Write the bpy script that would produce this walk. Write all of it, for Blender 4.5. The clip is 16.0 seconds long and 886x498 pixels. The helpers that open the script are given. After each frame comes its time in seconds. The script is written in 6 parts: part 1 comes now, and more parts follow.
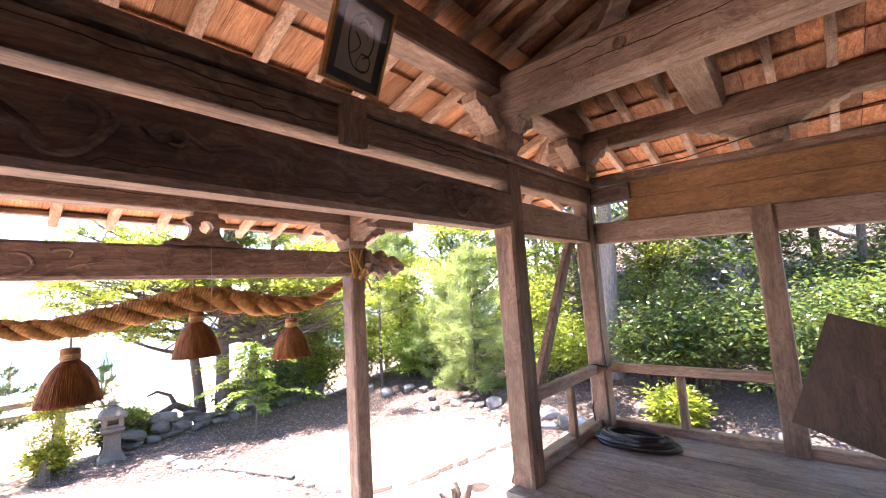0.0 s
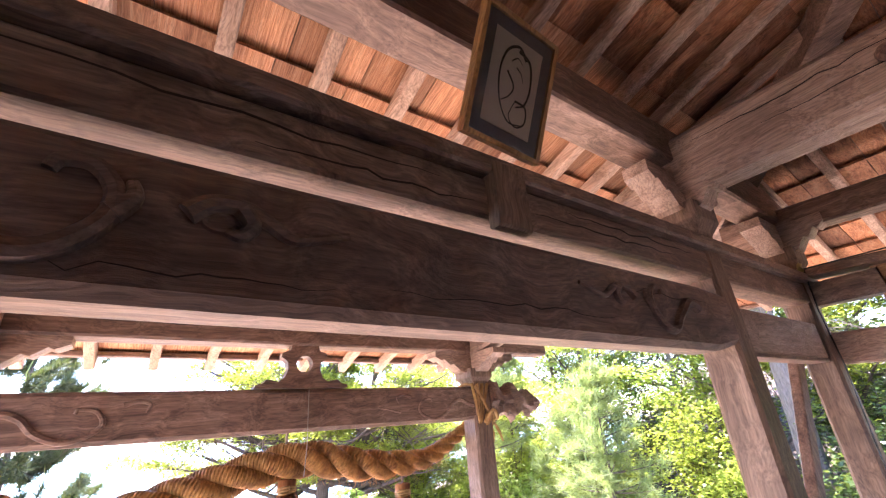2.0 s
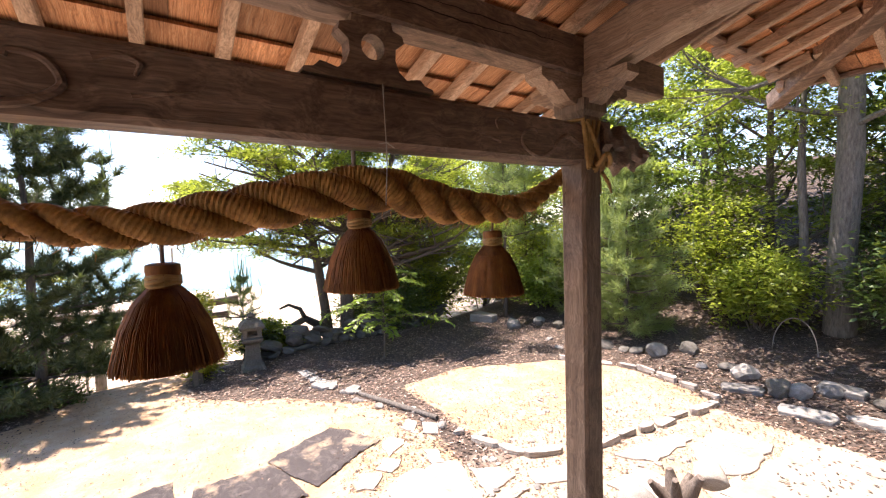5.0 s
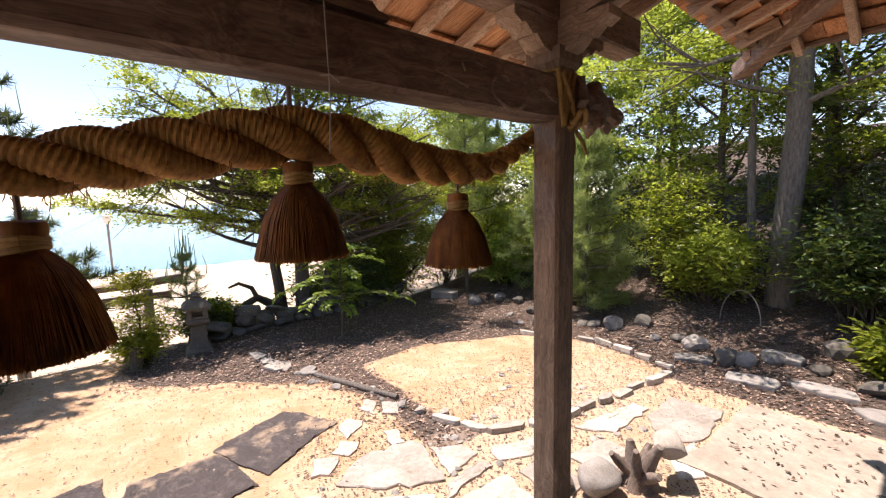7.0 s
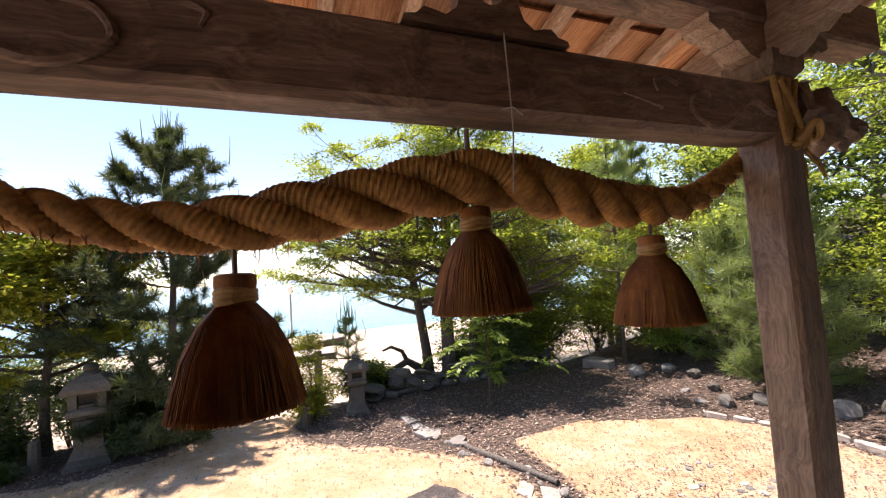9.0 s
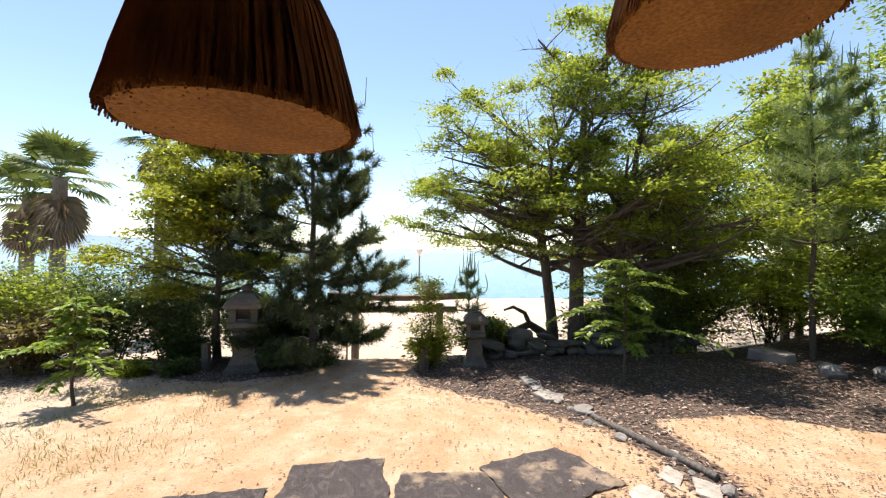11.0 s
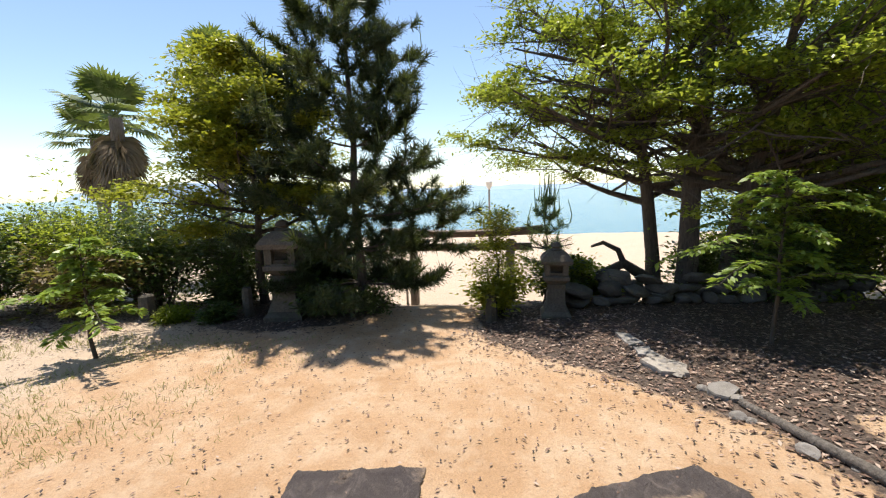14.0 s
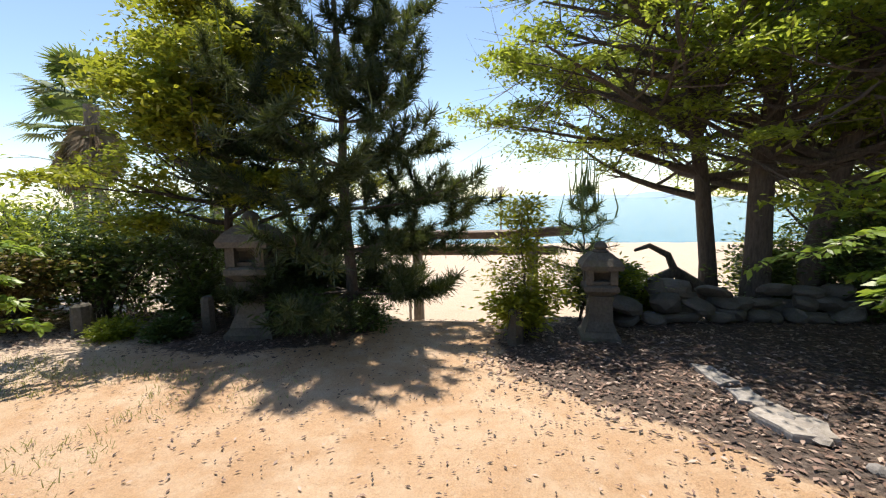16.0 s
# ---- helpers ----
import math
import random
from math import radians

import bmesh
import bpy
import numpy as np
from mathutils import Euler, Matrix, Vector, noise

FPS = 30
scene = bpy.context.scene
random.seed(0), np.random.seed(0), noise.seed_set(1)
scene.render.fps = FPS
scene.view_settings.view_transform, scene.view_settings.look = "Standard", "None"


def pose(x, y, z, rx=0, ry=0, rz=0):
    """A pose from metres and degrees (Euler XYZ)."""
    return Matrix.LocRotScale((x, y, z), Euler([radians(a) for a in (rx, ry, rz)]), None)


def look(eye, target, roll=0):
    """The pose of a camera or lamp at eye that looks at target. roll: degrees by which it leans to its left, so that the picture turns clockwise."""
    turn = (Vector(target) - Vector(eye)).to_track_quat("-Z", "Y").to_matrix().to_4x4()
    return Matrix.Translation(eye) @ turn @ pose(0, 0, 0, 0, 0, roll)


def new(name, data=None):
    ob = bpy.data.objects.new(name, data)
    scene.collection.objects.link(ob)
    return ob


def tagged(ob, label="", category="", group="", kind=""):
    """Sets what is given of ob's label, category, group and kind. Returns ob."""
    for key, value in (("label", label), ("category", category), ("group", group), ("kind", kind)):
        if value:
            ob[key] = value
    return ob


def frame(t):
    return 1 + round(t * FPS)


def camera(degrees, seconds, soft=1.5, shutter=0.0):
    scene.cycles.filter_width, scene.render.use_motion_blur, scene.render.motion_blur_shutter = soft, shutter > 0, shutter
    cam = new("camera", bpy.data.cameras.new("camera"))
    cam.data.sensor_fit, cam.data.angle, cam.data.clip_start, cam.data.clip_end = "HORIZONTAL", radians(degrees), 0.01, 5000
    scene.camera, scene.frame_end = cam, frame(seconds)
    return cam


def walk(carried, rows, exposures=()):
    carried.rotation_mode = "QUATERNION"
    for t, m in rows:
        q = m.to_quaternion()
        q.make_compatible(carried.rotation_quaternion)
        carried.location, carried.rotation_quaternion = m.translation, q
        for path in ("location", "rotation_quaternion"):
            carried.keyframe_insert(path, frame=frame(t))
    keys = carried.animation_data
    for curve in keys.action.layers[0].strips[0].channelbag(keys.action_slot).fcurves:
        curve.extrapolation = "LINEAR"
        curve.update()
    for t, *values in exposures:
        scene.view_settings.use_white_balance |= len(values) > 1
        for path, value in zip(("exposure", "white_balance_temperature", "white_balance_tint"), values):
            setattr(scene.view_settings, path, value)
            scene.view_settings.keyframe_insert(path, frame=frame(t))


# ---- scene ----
cam = camera(93.9, 16.0, soft=1.2)
METRES, EYE, TILT, LEAN, TURN = 5.6, 2.296, 0.0, 0.0, 41.9
ROWS = [
    (0.0, 0.0, 0.0, 0.0, 0.4, 6.29, 3.68),
    (0.5, -0.0133, 0.0165, -0.0008, 7.23, 7.24, 3.55),
    (1.0, -0.0313, 0.0523, 0.0058, 12.25, 10.36, 3.33),
    (1.5, -0.044, 0.0835, 0.0168, 14.13, 17.04, 3.42),
    (2.0, -0.0537, 0.1105, 0.0298, 13.77, 23.4, 4.14),
    (2.5, -0.0675, 0.1314, 0.0254, 17.46, 20.22, 3.64),
    (3.0, -0.0884, 0.1617, 0.0144, 24.57, 12.24, 4.43),
    (3.5, -0.1159, 0.1818, 0.0021, 23.59, 5.4, 4.32),
    (4.0, -0.1439, 0.1948, -0.0038, 19.33, 1.03, 3.27),
    (6.5, -0.1809, 0.2636, -0.0235, 8.8, -5.4, 1.53),
    (7.0, -0.1801, 0.2675, -0.0245, 8.0, -6.39, 1.38),
    (7.5, -0.1901, 0.2598, -0.0233, 11.56, -6.44, 2.3),
    (8.0, -0.1987, 0.2588, -0.0249, 15.85, -4.42, 3.16),
    (10.3, -0.2471, 0.3487, -0.0730, 38.80, 7.30, 0.30),
    (10.5, -0.2555, 0.3542, -0.0837, 40.05, 5.41, -0.00),
    (11.0, -0.2675, 0.3665, -0.1061, 43.98, 0.58, -0.44),
    (11.5, -0.2930, 0.3930, -0.1262, 47.23, -3.05, -0.49),
    (12.0, -0.3168, 0.4170, -0.1313, 49.76, -6.16, 0.16),
    (12.5, -0.3460, 0.4499, -0.1256, 51.59, -8.07, 1.21),
    (13.0, -0.378, 0.4803, -0.1211, 52.61, -8.88, 1.95),
    (13.5, -0.4086, 0.5125, -0.1268, 53.36, -8.75, 1.91),
    (14.0, -0.4381, 0.5501, -0.1371, 53.79, -8.04, 1.56),
    (14.5, -0.4709, 0.5761, -0.1495, 54.18, -7.15, 1.07),
    (15.0, -0.5126, 0.6061, -0.1611, 54.68, -6.58, 0.77),
    (15.5, -0.5583, 0.6455, -0.1739, 54.82, -6.48, 0.91),
    (16.0, -0.6132, 0.6723, -0.1856, 54.98, -6.59, 1.19),
]
EXPOSURES = [(0.0, 3.45, 6200, 29), (1.0, 3.5, 6200, 30), (2.0, 3.8, 5800, 31), (3.0, 3.65, 6100, 33), (3.6, 2.65, 6400, 24), (4.2, 2.2, 6500, 21), (6.4, 1.1, 6800, 22), (8.2, 1.1, 6800, 22), (10.3, 1.5, 6450, 22), (10.6, 1.35, 6500, 18), (11.0, 0.9, 6600, 13), (12.0, 0.5, 6600, 11), (16.0, 0.65, 6600, 11)]
walk(cam, [(t, pose(0, 0, EYE, TILT, LEAN, TURN) @ pose(METRES * x, METRES * y, METRES * z, 90 + pitch, roll, yaw)) for t, x, y, z, yaw, pitch, roll in ROWS], EXPOSURES)

# ---- light ----
SUN_TO = Vector((-0.30, -0.10, 1.0)).normalized()
sun_data = bpy.data.lights.new("sun", "SUN")
sun_data.energy, sun_data.angle, sun_data.color = 5.0, radians(0.53), (1.0, 0.93, 0.82)
sun = new("sun", sun_data)
sun.matrix_world = look(SUN_TO * 60, (0, 0, 0))
world = bpy.data.worlds.new("sky")
scene.world = world
world.use_nodes = True
sky = world.node_tree.nodes.new("ShaderNodeTexSky")
sky.sky_type, sky.sun_disc = "NISHITA", False
sky.sun_elevation = math.asin(SUN_TO.z)
sky.sun_rotation = math.atan2(SUN_TO.x, SUN_TO.y)
sky.air_density, sky.dust_density, sky.ozone_density = 1.0, 0.15, 1.0
background = world.node_tree.nodes["Background"]
background.inputs["Strength"].default_value = 0.13
world.node_tree.links.new(sky.outputs[0], background.inputs[0])


# ---- materials ----
class Nodes:
    """A node material under construction, with a Principled shader."""

    def __init__(self, name, roughness=0.8, metallic=0.0):
        self.mat = bpy.data.materials.new(name)
        self.mat.use_nodes = True
        self.tree = self.mat.node_tree
        self.bsdf = self.tree.nodes["Principled BSDF"]
        self.out = self.tree.nodes["Material Output"]
        self.bsdf.inputs["Roughness"].default_value = roughness
        self.bsdf.inputs["Metallic"].default_value = metallic

    def node(self, kind, **values):
        n = self.tree.nodes.new(kind)
        for key, value in values.items():
            n.inputs[key].default_value = value
        return n

    def link(self, a, b):
        self.tree.links.new(a, b)

    def coords(self, scale=(1, 1, 1), source="Object"):
        tc = self.node("ShaderNodeTexCoord")
        mp = self.node("ShaderNodeMapping", Scale=scale)
        self.link(tc.outputs[source], mp.inputs["Vector"])
        return mp.outputs[0]

    def noise(self, vec, scale, detail=4.0, rough=0.6, distort=0.0):
        n = self.node("ShaderNodeTexNoise", Scale=scale, Detail=detail, Roughness=rough, Distortion=distort)
        self.link(vec, n.inputs["Vector"])
        return n.outputs[0]

    def ramp(self, fac, stops):
        r = self.node("ShaderNodeValToRGB")
        els = r.color_ramp.elements
        while len(els) < len(stops):
            els.new(0.5)
        for e, (p, c) in zip(els, stops):
            e.position, e.color = p, (*c, 1) if len(c) == 3 else c
        self.link(fac, r.inputs[0])
        return r.outputs[0]

    def mix(self, fac, a, b, blend="MIX"):
        m = self.tree.nodes.new("ShaderNodeMix")
        m.data_type, m.blend_type = "RGBA", blend
        for value, sock in ((fac, m.inputs[0]), (a, m.inputs[6]), (b, m.inputs[7])):
            if isinstance(value, bpy.types.NodeSocket):
                self.link(value, sock)
            elif isinstance(value, tuple):
                sock.default_value = (*value, 1)
            else:
                sock.default_value = value
        return m.outputs[2]

    def math(self, op, a, b=0.0):
        m = self.tree.nodes.new("ShaderNodeMath")
        m.operation = op
        for value, sock in ((a, m.inputs[0]), (b, m.inputs[1])):
            if isinstance(value, bpy.types.NodeSocket):
                self.link(value, sock)
            else:
                sock.default_value = value
        return m.outputs[0]

    def colour(self, sock):
        self.link(sock, self.bsdf.inputs["Base Color"])

    def bump(self, height, strength=0.3, distance=0.01):
        b = self.node("ShaderNodeBump", Strength=strength, Distance=distance)
        self.link(height, b.inputs["Height"])
        self.link(b.outputs[0], self.bsdf.inputs["Normal"])

    def object_random(self):
        return self.tree.nodes.new("ShaderNodeObjectInfo").outputs["Random"]

    def island_random(self):
        return self.tree.nodes.new("ShaderNodeNewGeometry").outputs["Random Per Island"]


def wood(name, dark, mid, light, axis, rough=0.75, per_piece=False, island=False, bump=0.35, vary=0.35):
    """Weathered timber whose grain runs along one axis (0, 1 or 2)."""
    n = Nodes(name, rough)
    scale = [9.0, 9.0, 9.0]
    scale[axis] = 0.55
    v = n.coords(tuple(scale))
    warp = n.noise(n.coords((1, 1, 1)), 1.6, 3)
    add = n.tree.nodes.new("ShaderNodeVectorMath")
    add.operation = "ADD"
    sc = n.tree.nodes.new("ShaderNodeVectorMath")
    sc.operation = "SCALE"
    n.link(warp, sc.inputs[0])
    sc.inputs["Scale"].default_value = 2.2
    n.link(v, add.inputs[0])
    n.link(sc.outputs[0], add.inputs[1])
    if per_piece or island:
        off = n.tree.nodes.new("ShaderNodeVectorMath")
        off.operation = "ADD"
        rnd = n.island_random() if island else n.object_random()
        shift = n.math("MULTIPLY", rnd, 37.0)
        n.link(add.outputs[0], off.inputs[0])
        n.link(shift, off.inputs[1])
        vec = off.outputs[0]
    else:
        vec = add.outputs[0]
    grain = n.noise(vec, 3.2, 8, 0.65)
    fine = n.noise(vec, 17.0, 4, 0.6)
    blot = n.noise(n.coords((1, 1, 1)), 2.3, 5, 0.6)
    col = n.ramp(grain, [(0.25, dark), (0.5, mid), (0.75, light)])
    col = n.mix(n.ramp(fine, [(0.35, (0.55,) * 3), (0.6, (1.0,) * 3)]), (0.0, 0.0, 0.0), col)
    stain = n.ramp(blot, [(0.3, (0.62, 0.58, 0.56)), (0.62, (1.0, 1.0, 1.0))])
    col = n.mix(1.0, col, stain, "MULTIPLY")
    if per_piece or island:
        tone = n.math("ADD", n.math("MULTIPLY", rnd, vary * 2), 1.0 - vary)
        hsv = n.node("ShaderNodeHueSaturation")
        n.link(tone, hsv.inputs["Value"])
        n.link(col, hsv.inputs["Color"])
        col = hsv.outputs[0]
    n.colour(col)
    n.bump(n.math("ADD", grain, n.math("MULTIPLY", fine, 0.5)), bump, 0.006)
    return n.mat


OLD = ((0.085, 0.054, 0.038), (0.27, 0.178, 0.13), (0.50, 0.365, 0.285))
GREY = ((0.23, 0.15, 0.11), (0.47, 0.34, 0.255), (0.61, 0.485, 0.385))
POST = ((0.13, 0.08, 0.054), (0.28, 0.19, 0.132), (0.42, 0.31, 0.23))
M_OLD = [wood(f"old_timber_{a}", *OLD, i, 0.5) for i, a in enumerate("xyz")]
M_GREY = [wood(f"bleached_timber_{a}", *(GREY if i < 2 else POST), i, 0.55) for i, a in enumerate("xyz")]
M_RAFTER = [wood(f"rafter_timber_{a}", (0.32, 0.21, 0.14), (0.58, 0.42, 0.31), (0.71, 0.56, 0.43), i, per_piece=True, vary=0.2) for i, a in enumerate("xyz")]
M_ROOF = [wood(f"cedar_board_{a}", (0.17, 0.065, 0.03), (0.60, 0.31, 0.155), (0.79, 0.54, 0.34), i, per_piece=True, vary=0.48) for i, a in enumerate("xyz")]
M_ROOF_J = [wood(f"cedar_roofing_{a}", (0.15, 0.055, 0.025), (0.54, 0.25, 0.115), (0.72, 0.43, 0.24), i, island=True, vary=0.48) for i, a in enumerate("xyz")]
M_PANEL = wood("planed_board", (0.24, 0.12, 0.045), (0.40, 0.215, 0.085), (0.50, 0.29, 0.125), 0, 0.55, bump=0.12)
M_FLOOR = wood("floor_plank", (0.22, 0.195, 0.175), (0.40, 0.365, 0.335), (0.54, 0.505, 0.47), 0, 0.7, per_piece=True, vary=0.15)
M_DARKBOARD = wood("stained_board", (0.045, 0.03, 0.022), (0.085, 0.057, 0.042), (0.13, 0.088, 0.065), 2, 0.6)


def stone(name, a, b, scale=6.0, rough=0.9, per_piece=True, moss=0.0, bump=0.6):
    n = Nodes(name, rough)
    v = n.coords()
    big = n.noise(v, scale * 0.35, 4)
    small = n.noise(v, scale * 5, 8, 0.7)
    col = n.mix(n.ramp(small, [(0.3, (0, 0, 0)), (0.7, (1, 1, 1))]), a, b)
    col = n.mix(1.0, col, n.ramp(big, [(0.3, (0.62, 0.6, 0.57)), (0.65, (1, 1, 1))]), "MULTIPLY")
    if moss:
        col = n.mix(n.ramp(n.noise(v, scale * 0.9, 6), [(0.55, (0, 0, 0)), (0.7, (moss,) * 3)]), col, (0.09, 0.1, 0.05))
    if per_piece:
        hsv = n.node("ShaderNodeHueSaturation")
        n.link(n.math("ADD", n.math("MULTIPLY", n.object_random(), 0.45), 0.75), hsv.inputs["Value"])
        n.link(col, hsv.inputs["Color"])
        col = hsv.outputs[0]
    n.colour(col)
    n.bump(n.math("ADD", big, n.math("MULTIPLY", small, 0.5)), bump, 0.02)
    return n.mat


M_EARTH = stone("worn_screed", (0.13, 0.115, 0.10), (0.21, 0.19, 0.165), 3, per_piece=False, bump=0.25)
M_STONE = stone("field_stone", (0.20, 0.185, 0.17), (0.36, 0.335, 0.31))
M_PALE = stone("pale_stone", (0.33, 0.29, 0.25), (0.56, 0.51, 0.455))
M_LANTERN = stone("lantern_granite", (0.07, 0.062, 0.05), (0.155, 0.138, 0.112), 8, moss=0.7)
M_WALLSTONE = stone("wall_stone", (0.08, 0.072, 0.063), (0.19, 0.172, 0.152), moss=0.5)
M_CONCRETE = stone("apron_concrete", (0.29, 0.245, 0.20), (0.45, 0.39, 0.325), 3, per_piece=False, bump=0.25)


def leafy(name, a, b, translucent=0.45, rough=0.5):
    """Leaves: two greens mixed leaf by leaf, light passing through."""
    n = Nodes(name, rough)
    col = n.mix(n.island_random(), a, b)
    n.colour(col)
    tr = n.tree.nodes.new("ShaderNodeBsdfTranslucent")
    warm = n.mix(0.35, col, (0.42, 0.5, 0.05))
    n.link(warm, tr.inputs["Color"])
    mx = n.tree.nodes.new("ShaderNodeMixShader")
    mx.inputs[0].default_value = translucent
    n.link(n.bsdf.outputs[0], mx.inputs[1])
    n.link(tr.outputs[0], mx.inputs[2])
    n.link(mx.outputs[0], n.out.inputs["Surface"])
    return n.mat


M_LEAF = leafy("broad_leaf", (0.11, 0.155, 0.02), (0.38, 0.43, 0.05), 0.64, 0.36)
M_LEAF_YELLOW = leafy("yellow_green_leaf", (0.16, 0.18, 0.018), (0.38, 0.38, 0.03), 0.48, 0.4)
M_LEAF_BRIGHT = leafy("fresh_leaf", (0.14, 0.225, 0.03), (0.28, 0.39, 0.065), 0.5, 0.42)
M_LEAF_DARK = leafy("dark_leaf", (0.03, 0.06, 0.016), (0.10, 0.155, 0.038), 0.3, 0.36)
M_LEAF_WOOD = leafy("wood_leaf", (0.15, 0.21, 0.03), (0.38, 0.44, 0.08), 0.66, 0.36)
M_LEAF_RED = leafy("reddish_leaf", (0.12, 0.075, 0.035), (0.19, 0.13, 0.05), 0.4)
M_NEEDLE = leafy("pine_needle", (0.018, 0.034, 0.014), (0.052, 0.078, 0.032), 0.2)
M_NEEDLE_LIGHT = leafy("young_pine_needle", (0.14, 0.205, 0.075), (0.29, 0.36, 0.15), 0.55)
M_PALM = leafy("palm_frond", (0.06, 0.105, 0.028), (0.13, 0.18, 0.055), 0.3)
M_PALM_DEAD = leafy("dead_palm_frond", (0.16, 0.115, 0.075), (0.26, 0.195, 0.13), 0.15, 0.8)
M_GRASS = leafy("dry_grass", (0.24, 0.25, 0.09), (0.40, 0.38, 0.17), 0.3, 0.7)


def bark(name, a, b):
    n = Nodes(name, 0.9)
    v = n.coords((9, 9, 2))
    f = n.noise(v, 4.0, 8, 0.7)
    n.colour(n.mix(n.ramp(f, [(0.3, (0, 0, 0)), (0.7, (1, 1, 1))]), a, b))
    n.bump(f, 0.8, 0.03)
    return n.mat


M_BARK = bark("tree_bark", (0.05, 0.038, 0.03), (0.15, 0.12, 0.095))
M_BARK_PALE = bark("pale_bark", (0.12, 0.10, 0.085), (0.28, 0.25, 0.22))

M_BARK_GREY = bark("mottled_grey_bark", (0.06, 0.05, 0.042), (0.21, 0.185, 0.16))


def litter_leaf():
    n = Nodes("fallen_leaf", 0.7)
    r = n.island_random()
    n.colour(n.ramp(r, [(0.0, (0.03, 0.02, 0.015)), (0.4, (0.10, 0.058, 0.04)), (0.75, (0.22, 0.135, 0.10)), (1.0, (0.44, 0.34, 0.27))]))
    return n.mat


M_LITTER = litter_leaf()


def ground_material():
    n = Nodes("sandy_ground", 0.95)
    v = n.coords()
    grains = n.noise(v, 90.0, 6, 0.75)
    patch = n.noise(v, 1.1, 6, 0.6)
    pebble = n.noise(v, 26.0, 5, 0.7)
    sand = n.ramp(patch, [(0.3, (0.45, 0.275, 0.145)), (0.5, (0.53, 0.34, 0.195)), (0.7, (0.59, 0.42, 0.275))])
    sand = n.mix(n.ramp(grains, [(0.3, (0.55,) * 3), (0.62, (1.0,) * 3)]), (0.16, 0.10, 0.06), sand)
    crumbs = n.noise(v, 38.0, 5, 0.75)
    sand = n.mix(n.ramp(crumbs, [(0.60, (0, 0, 0)), (0.72, (0.75, 0.75, 0.75))]), sand, (0.20, 0.13, 0.08))
    dusty = n.noise(v, 3.3, 6, 0.7)
    sand = n.mix(n.ramp(dusty, [(0.45, (0, 0, 0)), (0.7, (0.6, 0.6, 0.6))]), sand, (0.60, 0.47, 0.34))
    soil = n.ramp(pebble, [(0.3, (0.035, 0.024, 0.018)), (0.5, (0.085, 0.06, 0.046)), (0.72, (0.20, 0.155, 0.125))])
    at = n.tree.nodes.new("ShaderNodeAttribute")
    at.attribute_name = "soil"
    edge = n.math("ADD", at.outputs["Fac"], n.math("MULTIPLY", n.math("SUBTRACT", n.noise(v, 5.0, 7, 0.7), 0.5), 0.9))
    col = n.mix(n.ramp(edge, [(0.42, (0, 0, 0)), (0.58, (1, 1, 1))]), sand, soil)
    pale = n.tree.nodes.new("ShaderNodeAttribute")
    pale.attribute_name = "pale"
    col = n.mix(n.math("MULTIPLY", pale.outputs["Fac"], 0.8), col, n.mix(grains, (0.42, 0.33, 0.25), (0.60, 0.49, 0.38)))
    n.colour(col)
    n.bump(n.math("ADD", n.math("MULTIPLY", grains, 0.5), n.math("ADD", pebble, n.noise(v, 7.0, 5))), 0.8, 0.03)
    return n.mat


M_GROUND = ground_material()


def plain(name, colour, rough=0.6, metallic=0.0, grain=30.0, amount=0.3):
    n = Nodes(name, rough, metallic)
    f = n.noise(n.coords(), grain, 5)
    lo = tuple(c * (1 - amount) for c in colour)
    n.colour(n.mix(f, lo, tuple(min(1, c * (1 + amount)) for c in colour)))
    n.bump(f, 0.15, 0.004)
    return n.mat


M_RUBBER = plain("black_rubber", (0.012, 0.012, 0.013), 0.35)
M_WATER = Nodes("sea_water", 0.18)
M_WATER.bsdf.inputs["Base Color"].default_value = (0.05, 0.17, 0.22, 1)
M_WATER.bump(M_WATER.noise(M_WATER.coords((1, 1, 1)), 1.2, 6), 0.5, 0.12)
M_WATER = M_WATER.mat
# distance haze is put into the hills' pale blue base colour
M_HILL = plain("haze_tinted_hill", (0.30, 0.40, 0.50), 1.0, 0.0, 0.02, 0.06)


